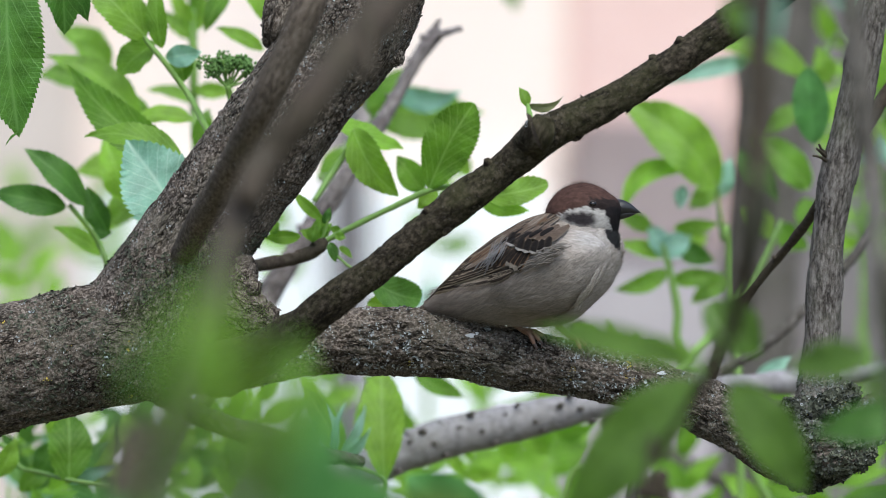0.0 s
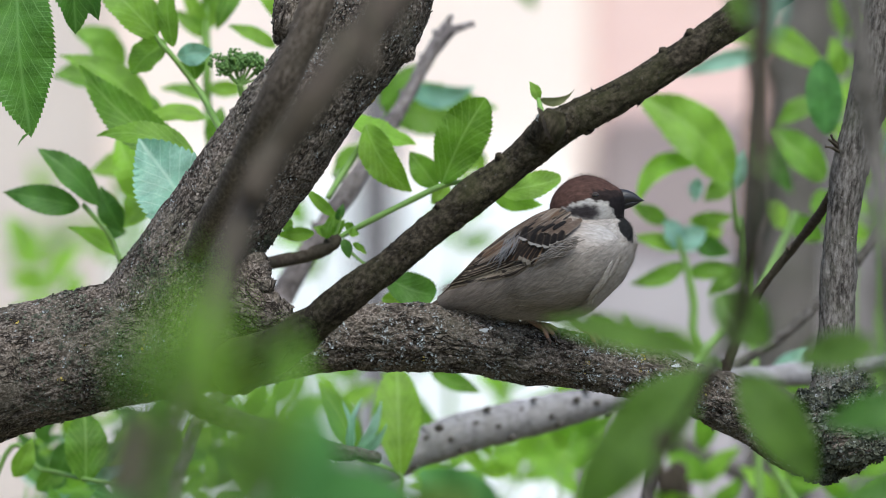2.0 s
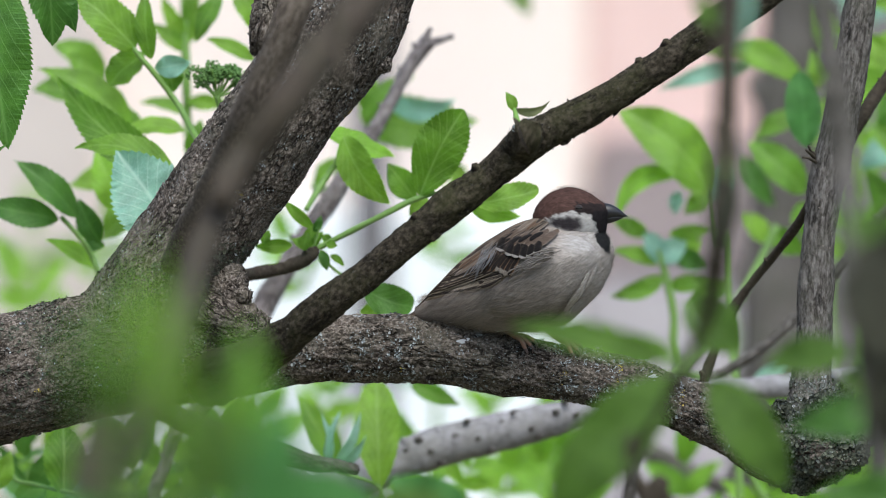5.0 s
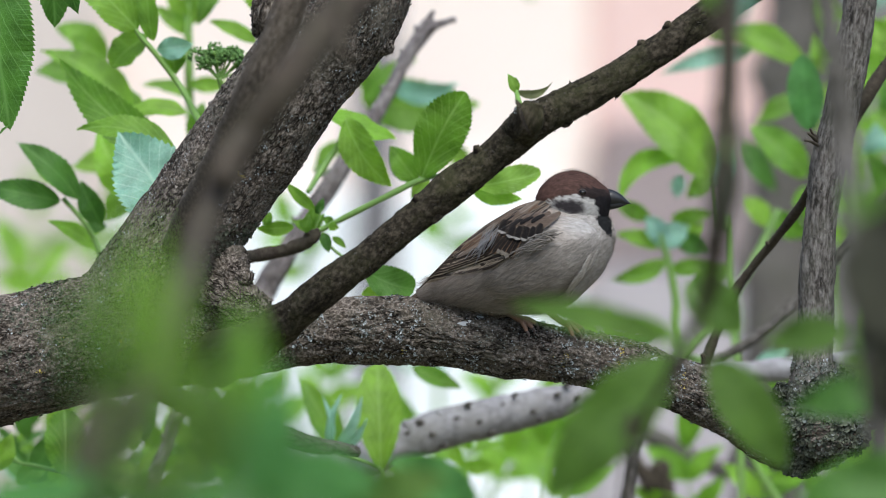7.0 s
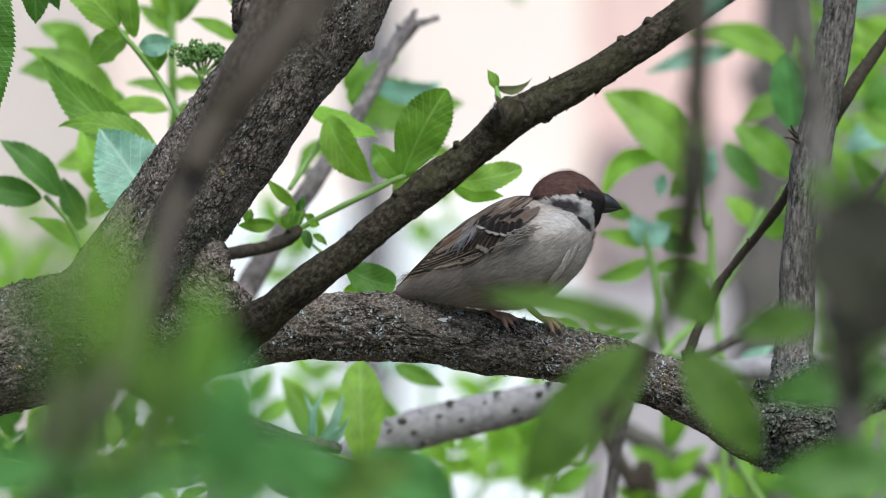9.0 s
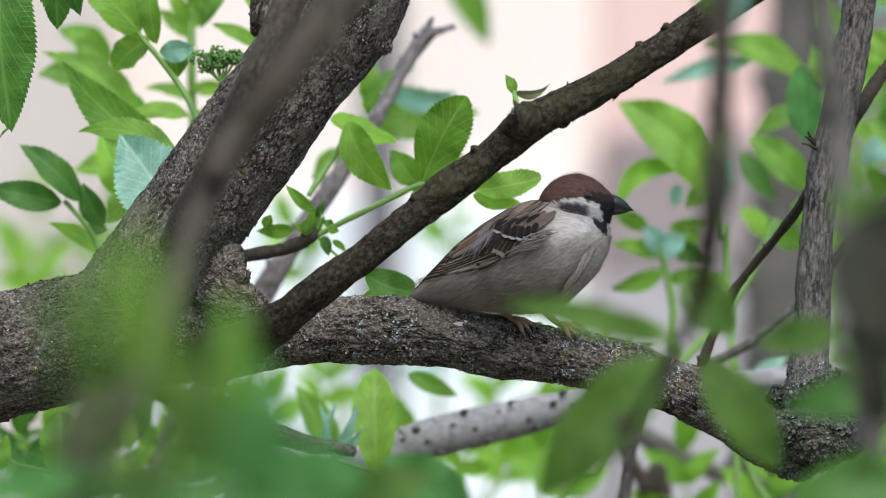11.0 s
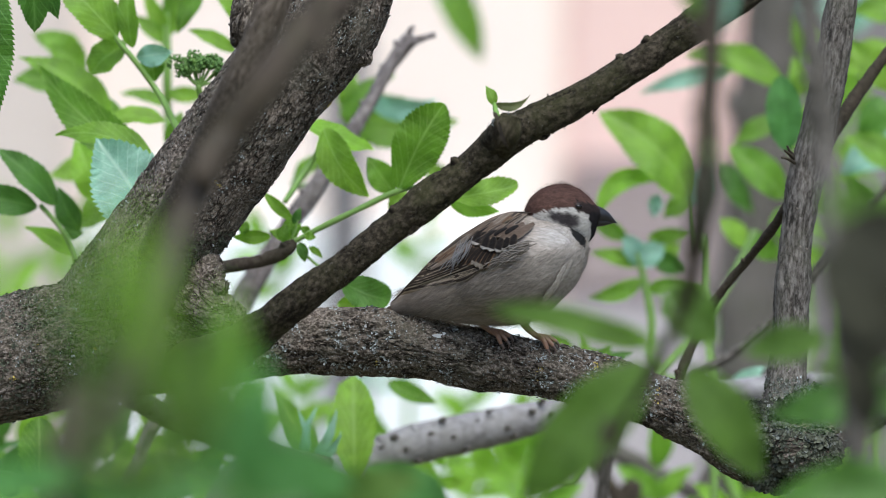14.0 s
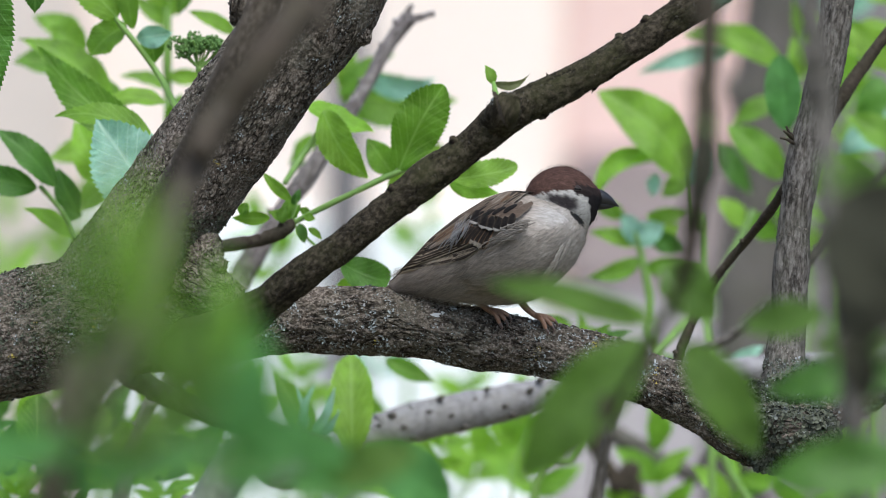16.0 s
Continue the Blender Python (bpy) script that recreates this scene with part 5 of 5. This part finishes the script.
def sparrow():
    base = spot(960, 575, BIRD_Y)
    bird = thing("sparrow", base, "plump tree sparrow, chestnut cap, perched on the limb", "bird")
    v, f, skin, nrm = tube([(742, 522, 4.004, 8), (778, 508, 4.0, 27), (830, 491, 3.997, 58), (880, 477, 3.994, 80), (930, 463, BIRD_Y, 95), (972, 448, BIRD_Y, 98), (1012, 433, BIRD_Y, 82), (1050, 418, BIRD_Y, 63), (1074, 412, BIRD_Y, 40), (1085, 410, BIRD_Y, 16)], 72, 10, 0, 0.0006, 4.0)
    me = mesh_of("body", v, f)
    u, w = chart(v)
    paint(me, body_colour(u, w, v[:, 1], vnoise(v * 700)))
    tree = BVHTree.FromPolygons([Vector(x) for x in v], f)
    body = part("body", me, PLUMAGE, bird, "buff-grey belly and flank")

    def tint(p):
        a, b = chart(p)
        return body_colour(a, b, p[:, 1], vnoise(p * 700))

    flow = np.array([-0.85, 0, -0.6])
    su, sv = chart(skin)
    bare = (su < 758) | ((su < 905) & (sv < 499 - (su - 735) * 0.265)) | ((su >= 905) & (su < 962) & (sv < 428))
    skin, nrm = skin[~bare], nrm[~bare]
    part("down", down(skin, nrm, 32000, 0.003, 0.0075, 0.00005, flow, tint, 0.08), PLUMAGE, body, "soft barbs", kind="stuff")
    # the fluffed flank that lies over the belly
    fv, ff, fskin, fnrm = tube([(838, 486, 4.0, 26), (880, 476, 3.992, 56), (930, 464, 3.98, 74), (966, 452, 3.9755, 77), (1000, 440, 3.974, 66), (1027, 428, 3.9745, 45), (1046, 420, 3.979, 16)], 56, 10, 0, 0.0007, 9.0)
    me = mesh_of("flank", fv, ff)
    fu, fw = chart(fv)
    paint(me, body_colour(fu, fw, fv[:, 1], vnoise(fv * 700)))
    flank = part("flank", me, PLUMAGE, bird, "fluffed buff-grey flank feathers")
    fu, fw = chart(fskin)
    keep = (fnrm[:, 1] < 0.35) & (fw > 474 - (fu - 870) * 0.34)
    part("down", down(fskin[keep], fnrm[keep], 22000, 0.003, 0.008, 0.00005, flow, tint, 0.09), PLUMAGE, flank, "soft barbs", kind="stuff")
    part("tufts", down(fskin[keep], fnrm[keep], 1500, 0.004, 0.0085, 0.00022, flow, tint, 0.1), PLUMAGE, flank, "loose feather tips", kind="stuff")

    # head
    hc = spot(1014.5, 361, BIRD_Y)
    seg, ring = 80, 60
    th, ph = np.meshgrid(np.linspace(0, 2 * np.pi, seg, endpoint=False), np.linspace(0.02, np.pi - 0.02, ring))
    d = np.stack([np.cos(th) * np.sin(ph), np.sin(th) * np.sin(ph), np.cos(ph)], -1).reshape(-1, 3)
    k = BIRD_Y * STEP
    hv = d * np.array([67.5, 55, 55]) * k
    front, under, back = np.clip(d[:, 0], 0, 1), np.clip(-d[:, 2], 0, 1), np.clip(-d[:, 0], 0, 1)
    hv[:, 0] += k * (5 * front * under - 6 * back * under) - k * 3 * front ** 3
    hv[:, 0] += k * 9 * front ** 2 * np.clip(1 - np.abs(d[:, 2] - 0.38) / 0.5, 0, 1)
    hv[:, 2] -= k * (12 * under ** 2 + 3.2 * front ** 2 * (d[:, 2] > 0) * d[:, 2] * 3)
    hv[:, 2] += k * 3 * np.clip(d[:, 2], 0, 1) ** 2
    hn = d / np.array([66, 54, 57])
    hn /= np.linalg.norm(hn, axis=1)[:, None]
    hv = hv + np.array(hc) + hn * (0.0003 * vnoise(hv * 900))[:, None]
    idx = np.arange(seg * ring).reshape(ring, seg)
    hf = [tuple(x) for x in np.stack([idx[:-1], idx[1:], np.roll(idx[1:], -1, 1), np.roll(idx[:-1], -1, 1)], -1).reshape(-1, 4)]
    hf += [tuple(idx[0]), tuple(idx[-1][::-1])]
    me = mesh_of("head", hv, hf)
    u, w = chart(hv)
    paint(me, head_colour(u, w, vnoise(hv * 1100)))
    head = part("head", me, PLUMAGE, bird, "chestnut cap, white cheek with black spot, black bib", origin=spot(990, 392, BIRD_Y))

    def htint(p):
        a, b = chart(p)
        return head_colour(a, b, vnoise(p * 1100))

    part("down", down(hv, hn, 13000, 0.001, 0.0022, 0.00005, np.array([-0.9, 0, -0.35]), htint, 0.06), PLUMAGE, head, "short dense barbs", kind="stuff")
    for name, pts in (("upper_mandible", [(1062, 351, BIRD_Y, 17), (1080, 350.5, BIRD_Y, 15), (1094, 353, BIRD_Y, 10.6), (1105, 357, BIRD_Y, 5.6), (1116, 361, BIRD_Y, 0.8)]),
                      ("lower_mandible", [(1062, 363, BIRD_Y, 11), (1078, 362.5, BIRD_Y, 9.5), (1092, 362, BIRD_Y, 7), (1103, 361.5, BIRD_Y, 3.6), (1110, 361, BIRD_Y, 0.8)])):
        bv, bf, _, _ = tube(pts, 24, 8)
        part(name, mesh_of(name, bv, bf), BEAK, head, "short conical black bill")
    tree_h = BVHTree.FromPolygons([Vector(x) for x in hv], hf)
    at = tree_h.ray_cast(spot(1036, 339, 3.9), Vector((0, 1, 0)))[0]
    for name, matter, rad, off in (("eyelid", LID, 7.8, 5.4), ("eye", EYE_DARK, 7.0, 3.8)):
        bm = bmesh.new()
        bmesh.ops.create_uvsphere(bm, u_segments=24, v_segments=16, radius=rad * k)
        for q in bm.verts:
            q.co.z *= 0.86
            q.co += at + Vector((0, off * k, 0))
        me = bpy.data.meshes.new(name)
        bm.to_mesh(me)
        bm.free()
        me.polygons.foreach_set("use_smooth", [True] * len(me.polygons))
        part(name, me, matter, head)

    centre = at + Vector((0, 3.9 * k, 0))
    bm = bmesh.new()
    bmesh.ops.create_uvsphere(bm, u_segments=24, v_segments=16, radius=7.0 * k)
    bmesh.ops.delete(bm, geom=[w for w in bm.verts if w.co.y > 0.0001], context="VERTS")
    for w in bm.verts:
        w.co += centre
    me = bpy.data.meshes.new("upper_lid")
    bm.to_mesh(me)
    bm.free()
    me.polygons.foreach_set("use_smooth", [True] * len(me.polygons))
    lid = part("upper_lid", me, EYELID, head, "pale grey-buff lid", origin=centre)

    # wing and tail feathers
    def feather(parent, u0, v0, u1, v1, w, lift, mid, edge, tip=None, sag=0.0, free=None, name="feather"):
        rows, cols = 18, 4
        du, dv = u1 - u0, v1 - v0
        ln = math.hypot(du, dv)
        nu, nv = -dv / ln, du / ln
        verts, col = [], []
        for i in range(rows):
            s = i / (rows - 1)
            wide = w * 0.5 * min(1.0, 0.45 + 1.6 * s) * math.sqrt(max(0.0, 1 - max(0.0, (s - 0.72) / 0.28) ** 2.2)) + 0.15
            for j in range(-cols, cols + 1):
                q = j / cols
                a = u0 + du * s + nu * (q * wide + sag * 4 * s * (1 - s)) + rng.uniform(-0.12, 0.12)
                b = v0 + dv * s + nv * (q * wide + sag * 4 * s * (1 - s)) + rng.uniform(-0.12, 0.12)
                if free is None:
                    hit = tree.ray_cast(spot(a, b, 3.9), Vector((0, 1, 0)))[0]
                    for _ in range(12):
                        if hit:
                            break
                        a, b = a + 1.2, b + 2.4
                        hit = tree.ray_cast(spot(a, b, 3.9), Vector((0, 1, 0)))[0]
                    yy = min(hit.y, 3.99) if hit else 3.99
                else:
                    yy = free[0] + (free[1] - free[0]) * s
                verts.append(spot(a, b, yy - lift - 0.00025 * (1 - q * q) - 0.0002 * s))
                e = min(1.0, max(0.0, (abs(q) - 0.5) / 0.25))
                c = np.array(mid) * (1 - e) + np.array(edge) * e
                if tip is not None and s > 0.8:
                    c = np.array(tip)
                col.append(c * rng.uniform(0.92, 1.08))
        n = 2 * cols + 1
        fc = [(i * n + j, i * n + j + 1, (i + 1) * n + j + 1, (i + 1) * n + j) for i in range(rows - 1) for j in range(n - 1)]
        me = mesh_of(name, verts, fc)
        paint(me, np.clip(col, 0, 1))
        return part(name, me, PLUMAGE, parent)

    dark, black, buff, rufous = (0.036, 0.027, 0.022), (0.012, 0.010, 0.009), (0.16, 0.122, 0.09), (0.10, 0.06, 0.038)
    wv, wf, _, _ = tube([(958, 398, 3.979, 14), (920, 414, 3.977, 24), (880, 438, 3.979, 24), (840, 460, 3.984, 16), (790, 478, 3.99, 6)], 20, 6)
    me = mesh_of("wing", wv, wf)
    paint(me, np.tile((0.10, 0.072, 0.055), (len(wv), 1)))
    wing = part("wing", me, PLUMAGE, bird, "folded brown wing with a white bar")
    tree = BVHTree.FromPolygons([Vector(x) for x in v] + [Vector(x) for x in wv] + [Vector(x) for x in fv], list(f) + [tuple(i + len(v) for i in x) for x in wf] + [tuple(i + len(v) + len(wv) for i in x) for x in ff])
    pale_buff, cream = (0.24, 0.195, 0.145), (0.25, 0.215, 0.175)
    for i, (u0, v0, u1, v1, w) in enumerate(((905, 446, 732, 502, 12), (905, 450, 742, 498, 9), (902, 452, 752, 495, 9), (898, 455, 766, 492, 8), (894, 458, 782, 489, 8), (892, 460, 800, 486, 8), (890, 461, 822, 482, 8), (886, 463, 846, 478, 8),
                                             (900, 436, 748, 490, 11), (898, 432, 756, 484, 11), (896, 428, 764, 477, 12), (890, 423, 774, 468, 13), (884, 418, 788, 457, 14), (880, 412, 806, 442, 14))):
        feather(wing, u0, v0, u1, v1, w, 0.0010 + 0.00014 * i, dark, pale_buff if 0 < i < 12 else buff, None, -3, name="flight_feather")
    for i in range(7):
        feather(wing, 926 - i * 7.5, 416 + i * 0.6, 902 - i * 7.6, 458 - i * 2.4 + 2 * math.sin(i * 1.7), 11, 0.0022 + 0.00008 * i, (0.022, 0.017, 0.014), (0.155, 0.092, 0.055), cream if i in (1, 2, 3) else None, 2, name="greater_covert")
    for i in range(46):
        s = i / 45
        u0, v0 = 1049 - 44 * s + rng.uniform(-4, 3), 462 + 60 * s + rng.uniform(-5, 5)
        g = rng.uniform(0.85, 1.2)
        feather(flank, u0 + 10, v0 - 22, u0 - 5, v0 + rng.uniform(2, 12), rng.uniform(1.5, 4), 0.0011, (0.36 * g, 0.32 * g, 0.285 * g), (0.42 * g, 0.385 * g, 0.35 * g), None, rng.uniform(-2, 2), name="flank_feather")
    for i in range(64):
        s = rng.random()
        u1, v1 = 958 - 165 * s + rng.uniform(-6, 6), 362 + 92 * s + rng.uniform(-9, 10)
        mid, rim = ((black, (0.12, 0.09, 0.07)), (rufous, (0.17, 0.125, 0.09)), ((0.15, 0.115, 0.09), (0.21, 0.18, 0.155)), (dark, (0.2, 0.16, 0.125)))[i % 4]
        feather(wing, u1 + 30, v1 - 20, u1 - 9, v1 + 8, rng.uniform(4, 7.5), 0.0016 + 0.00003 * i, mid, rim, None, rng.uniform(-1.5, 2), name="scapular_feather")
    for i in range(11):
        feather(wing, 992 - i * 9.0, 376 + (i % 2) * 4 - i * 0.2, 957 - i * 8.4, 403 - i * 1.0 + (i % 2) * 2, 13, 0.0026 + 0.00005 * i, (0.10, 0.072, 0.055), (0.135, 0.105, 0.082), None, 1, name="lesser_covert")
    for i, (u0, v0, u1, v1, w) in enumerate(((964, 380, 940, 394, 7), (944, 384, 920, 397, 6), (925, 388, 902, 400, 5), (906, 391, 886, 403, 5))):
        feather(wing, u0, v0, u1, v1, w, 0.0034 + 0.00004 * i, black, black, None, 1, name="lesser_covert")
    for i in range(6):
        u1, v1 = 950 - i * 12.6 + rng.uniform(-1.5, 1.5), (421, 426, 428, 426, 421, 414)[i] + rng.uniform(-1, 1)
        feather(wing, u1 + 9, v1 - 25, u1, v1, 15 + rng.uniform(-1.5, 1.5), 0.0036 + 0.00005 * i, black, (0.03, 0.023, 0.018), (0.30, 0.275, 0.25), 0, name="median_covert")
    for i in range(34):
        u0 = 872 + rng.uniform(-16, 14)
        v0 = 404 - (u0 - 872) * 0.5 + rng.uniform(-6, 12)
        reach = rng.uniform(14, 50)
        feather(wing, u0, v0, u0 - reach * rng.uniform(0.25, 0.95), v0 + reach, rng.uniform(0.6, 1.6), 0.0030 + 0.00003 * i, (0.15, 0.146, 0.148), (0.25, 0.246, 0.252), None, rng.uniform(-4, 3), name="loose_feather")
    for i in range(70):
        s = rng.random()
        u0, v0 = 994 - 46 * s + rng.uniform(-6, 6), 412 + 30 * s + rng.uniform(-6, 8)
        reach = rng.uniform(26, 52)
        g = rng.uniform(0.75, 1.3)
        feather(wing, u0, v0, u0 - reach, v0 + reach * rng.uniform(0.18, 0.62), rng.uniform(0.9, 2.2), 0.0034 + 0.00003 * i, (0.18 * g, 0.157 * g, 0.136 * g), (0.23 * g, 0.205 * g, 0.18 * g), None, rng.uniform(1, 7), name="flank_feather")
    tv, tf, _, _ = tube([(815, 506, 4.004, 22), (770, 520, 4.01, 20), (735, 535, 4.016, 13), (690, 560, 4.024, 11), (640, 590, 4.03, 8)], 16, 6)
    me = mesh_of("tail", tv, tf)
    paint(me, np.tile((0.10, 0.075, 0.058), (len(tv), 1)))
    tail = part("tail", me, PLUMAGE, bird, "dark brown tail slanting behind the limb")
    for i in range(6):
        feather(tail, 812 - i, 498 + i * 5, 636 + i * 6, 572 + i * 7, 13, 0.004 - 0.0002 * i, dark, (0.2, 0.15, 0.11), None, -2, (4.0, 4.024), "tail_feather")
    # feet
    for fu, fv, fy in ((918, 560, 3.9905), (1000, 568, 3.994)):
        leg = part("leg", mesh_of("leg", *tube([(fu - 46, fv - 52, fy + 0.003, 9), (fu - 27, fv - 17, fy + 0.002, 6.5), (fu - 9, fv, fy + 0.001, 5.2), (fu + 2, fv + 6, fy, 5.5)], 12, 6)[:2]), FOOT, bird, "flesh-brown foot gripping the bark")
        for a, b, c in ((24, 20, 0.0), (30, 12, 0.002), (14, 26, -0.002)):
            toe = tube([(fu - 2, fv + 2, fy, 5), (fu + a * 0.5, fv + b * 0.4, fy - 0.0015 + c, 5), (fu + a * 0.85, fv + b * 0.8, fy - 0.002 + c, 4.4), (fu + a, fv + b, fy - 0.002 + c, 3.6)], 10, 6, 0, 0.0001)
            part("toe", mesh_of("toe", *toe[:2]), FOOT, leg)
            cl = tube([(fu + a - 1, fv + b - 1, fy - 0.002 + c, 3), (fu + a + 4, fv + b + 6, fy - 0.0022 + c, 2.2), (fu + a + 3, fv + b + 14, fy - 0.002 + c, 0.6)], 8, 5)
            part("claw", mesh_of("claw", *cl[:2]), CLAW, leg)
    return bird, head, lid, (body, flank, wing, tail)


BIRD, HEAD, UPPER_LID, BODY_PARTS = sparrow()


# ---- what moves ----
def sway(ob, rows, share=1.0):
    """A gust: millimetres to the right and up, by time, from where the thing stands."""
    o = ORIGIN[ob]
    walk(ob, [(t, pose(o.x + x * share * 0.001, o.y, o.z + z * share * 0.001)) for t, x, z in rows])


def motions():
    still = ((0.0, 0, 0), (3.0, 0, 0), (9.0, 0, 0))
    side = (*still, (11.2, 2.0, -2.2), (11.5, 2.7, -2.5), (12.0, -0.2, 0.2), (12.5, 3.4, -2.6), (13.0, 1.2, -0.5), (13.5, 5.2, -2.9), (14.0, 0.6, 0.9), (14.5, 3.6, -1.6), (15.0, 1.0, 0), (15.5, 1.4, -0.2), (16.0, 0.9, 0))
    behind = (*still, (11.2, -0.2, -4.0), (11.5, -0.8, -6.4), (12.0, -1.5, 1.6), (12.5, 1.3, -4.7), (13.0, 0.7, -0.6), (13.5, 2.4, -4.5), (14.0, 0.9, -0.4), (14.5, 2.4, -2.0), (15.0, 0.5, 0.3), (15.5, 1.3, 0.2), (16.0, 0.6, 0.6))
    for key in ("bud", "big", "dark", "tall", "mid", "sprout", "edge"):
        sway(SHOOTS[key], side, 0.8 if key in ("mid", "sprout") else 1.0)
    sway(BUDS, side)
    for key in ("plant", "arch", "top", "right", "low_right", "low", "low_mid", "far"):
        sway(SHOOTS[key], behind, 0.7 if key == "low" else 1.0)
    for ob in (stub, pale):
        sway(ob, behind, 0.9)
    sway(SHOOTS["near_gust"], ((0.0, -6, -3), (2.0, -6, -5.2), (5.5, 0, 0), (9.2, 0, 0), (11.0, -24, -22), (11.3, -36, -31), (11.5, -42, -32), (11.7, -45, -32), (12.1, -24, -34), (12.3, -3, -31), (12.5, 12, -21), (12.7, 25, -8), (12.9, 35, 5), (13.3, 18, 7), (13.7, -21, -10), (13.9, -14, -25), (14.1, -14, -10), (14.3, -7, 7), (16.0, 0, 10)))
    # the bird looks about: millimetres forward and up, degrees of nod and turn
    o = ORIGIN[HEAD] - ORIGIN[BIRD]
    looks = ((0, 1.1, 0.1, -4, 1.1), (0.5, -3.7, -0.2, -8, 6.9), (1, -4.3, 0.1, -5.4, 4.6), (1.5, -1.9, 0.2, -7, 0), (2, -1.8, 0.2, -7.5, 0), (2.5, -1.3, 0.5, -4.6, -1.1), (3, -1.1, 0.2, -4.6, 0), (5.5, 0.4, -0.1, -3.5, 0), (6, 0.6, -0.3, -1.6, -1.1), (6.5, 0.3, -0.5, -1.6, 0), (7, 0, 0, 0, 0), (7.5, -0.5, -0.2, 4.8, 6.9))
    more = ((8, 3.7, 1.6, 5, 3.4), (8.5, 4.6, 2.1, 6.6, 6.9), (9, 4.7, -1.0, 5.2, 7.3), (11.5, 1.8, -0.4, 2, 1.1), (12, 2.2, -0.9, -2, -1.1), (12.5, 5.3, 0.5, -3.3, 0), (13, 5.3, -0.4, -3.3, 3.4), (13.5, 5.1, 0, 0.6, 5.7), (14, 4.6, 0.8, 5, 14), (14.5, 4.3, 1.1, 5.2, 11), (15, 5.3, 0.3, 4, 14), (15.5, 5.2, 0.1, 5.5, 9), (16, 5.3, -0.3, 5.8, 9))
    e = ORIGIN[UPPER_LID] - ORIGIN[HEAD]
    blinks = ((0, -130), (1.7, -130), (1.85, -80), (2.0, -45), (2.2, -90), (2.4, -130), (3.2, -130), (4.9, -70), (5.2, -10), (5.5, -8), (5.65, -70), (5.8, -130), (9.2, -130), (11.0, -80), (11.3, -52), (11.7, -90), (12, -130), (12.3, -80), (12.5, -45), (13, -50), (13.5, -50), (13.8, -90), (14, -130), (14.7, -130), (14.85, -70), (15, -8), (15.15, -70), (15.3, -130), (15.8, -90), (16, -62))
    walk(UPPER_LID, [(t, pose(e.x, e.y, e.z, a, 0, 0)) for t, a in blinks])
    # it slowly rises on its legs: millimetres up, degrees of lean
    for ob in BODY_PARTS:
        q = ORIGIN[ob] - ORIGIN[BIRD]
        walk(ob, [(t, pose(q.x, q.y, q.z + z * 0.001, 0, lean, 0)) for t, z, lean in ((0, 0, 0), (7.5, 0, 0), (8.5, 0.3, -0.3), (9.2, 0.45, -0.6), (11.3, 0.6, -0.9), (13, 0.75, -1.1), (16, 0.9, -1.4))])
    walk(HEAD, [(t, pose(o.x + x * 0.001, o.y, o.z + z * 0.001, 0, nod, turn)) for t, x, z, nod, turn in looks + more])


motions()
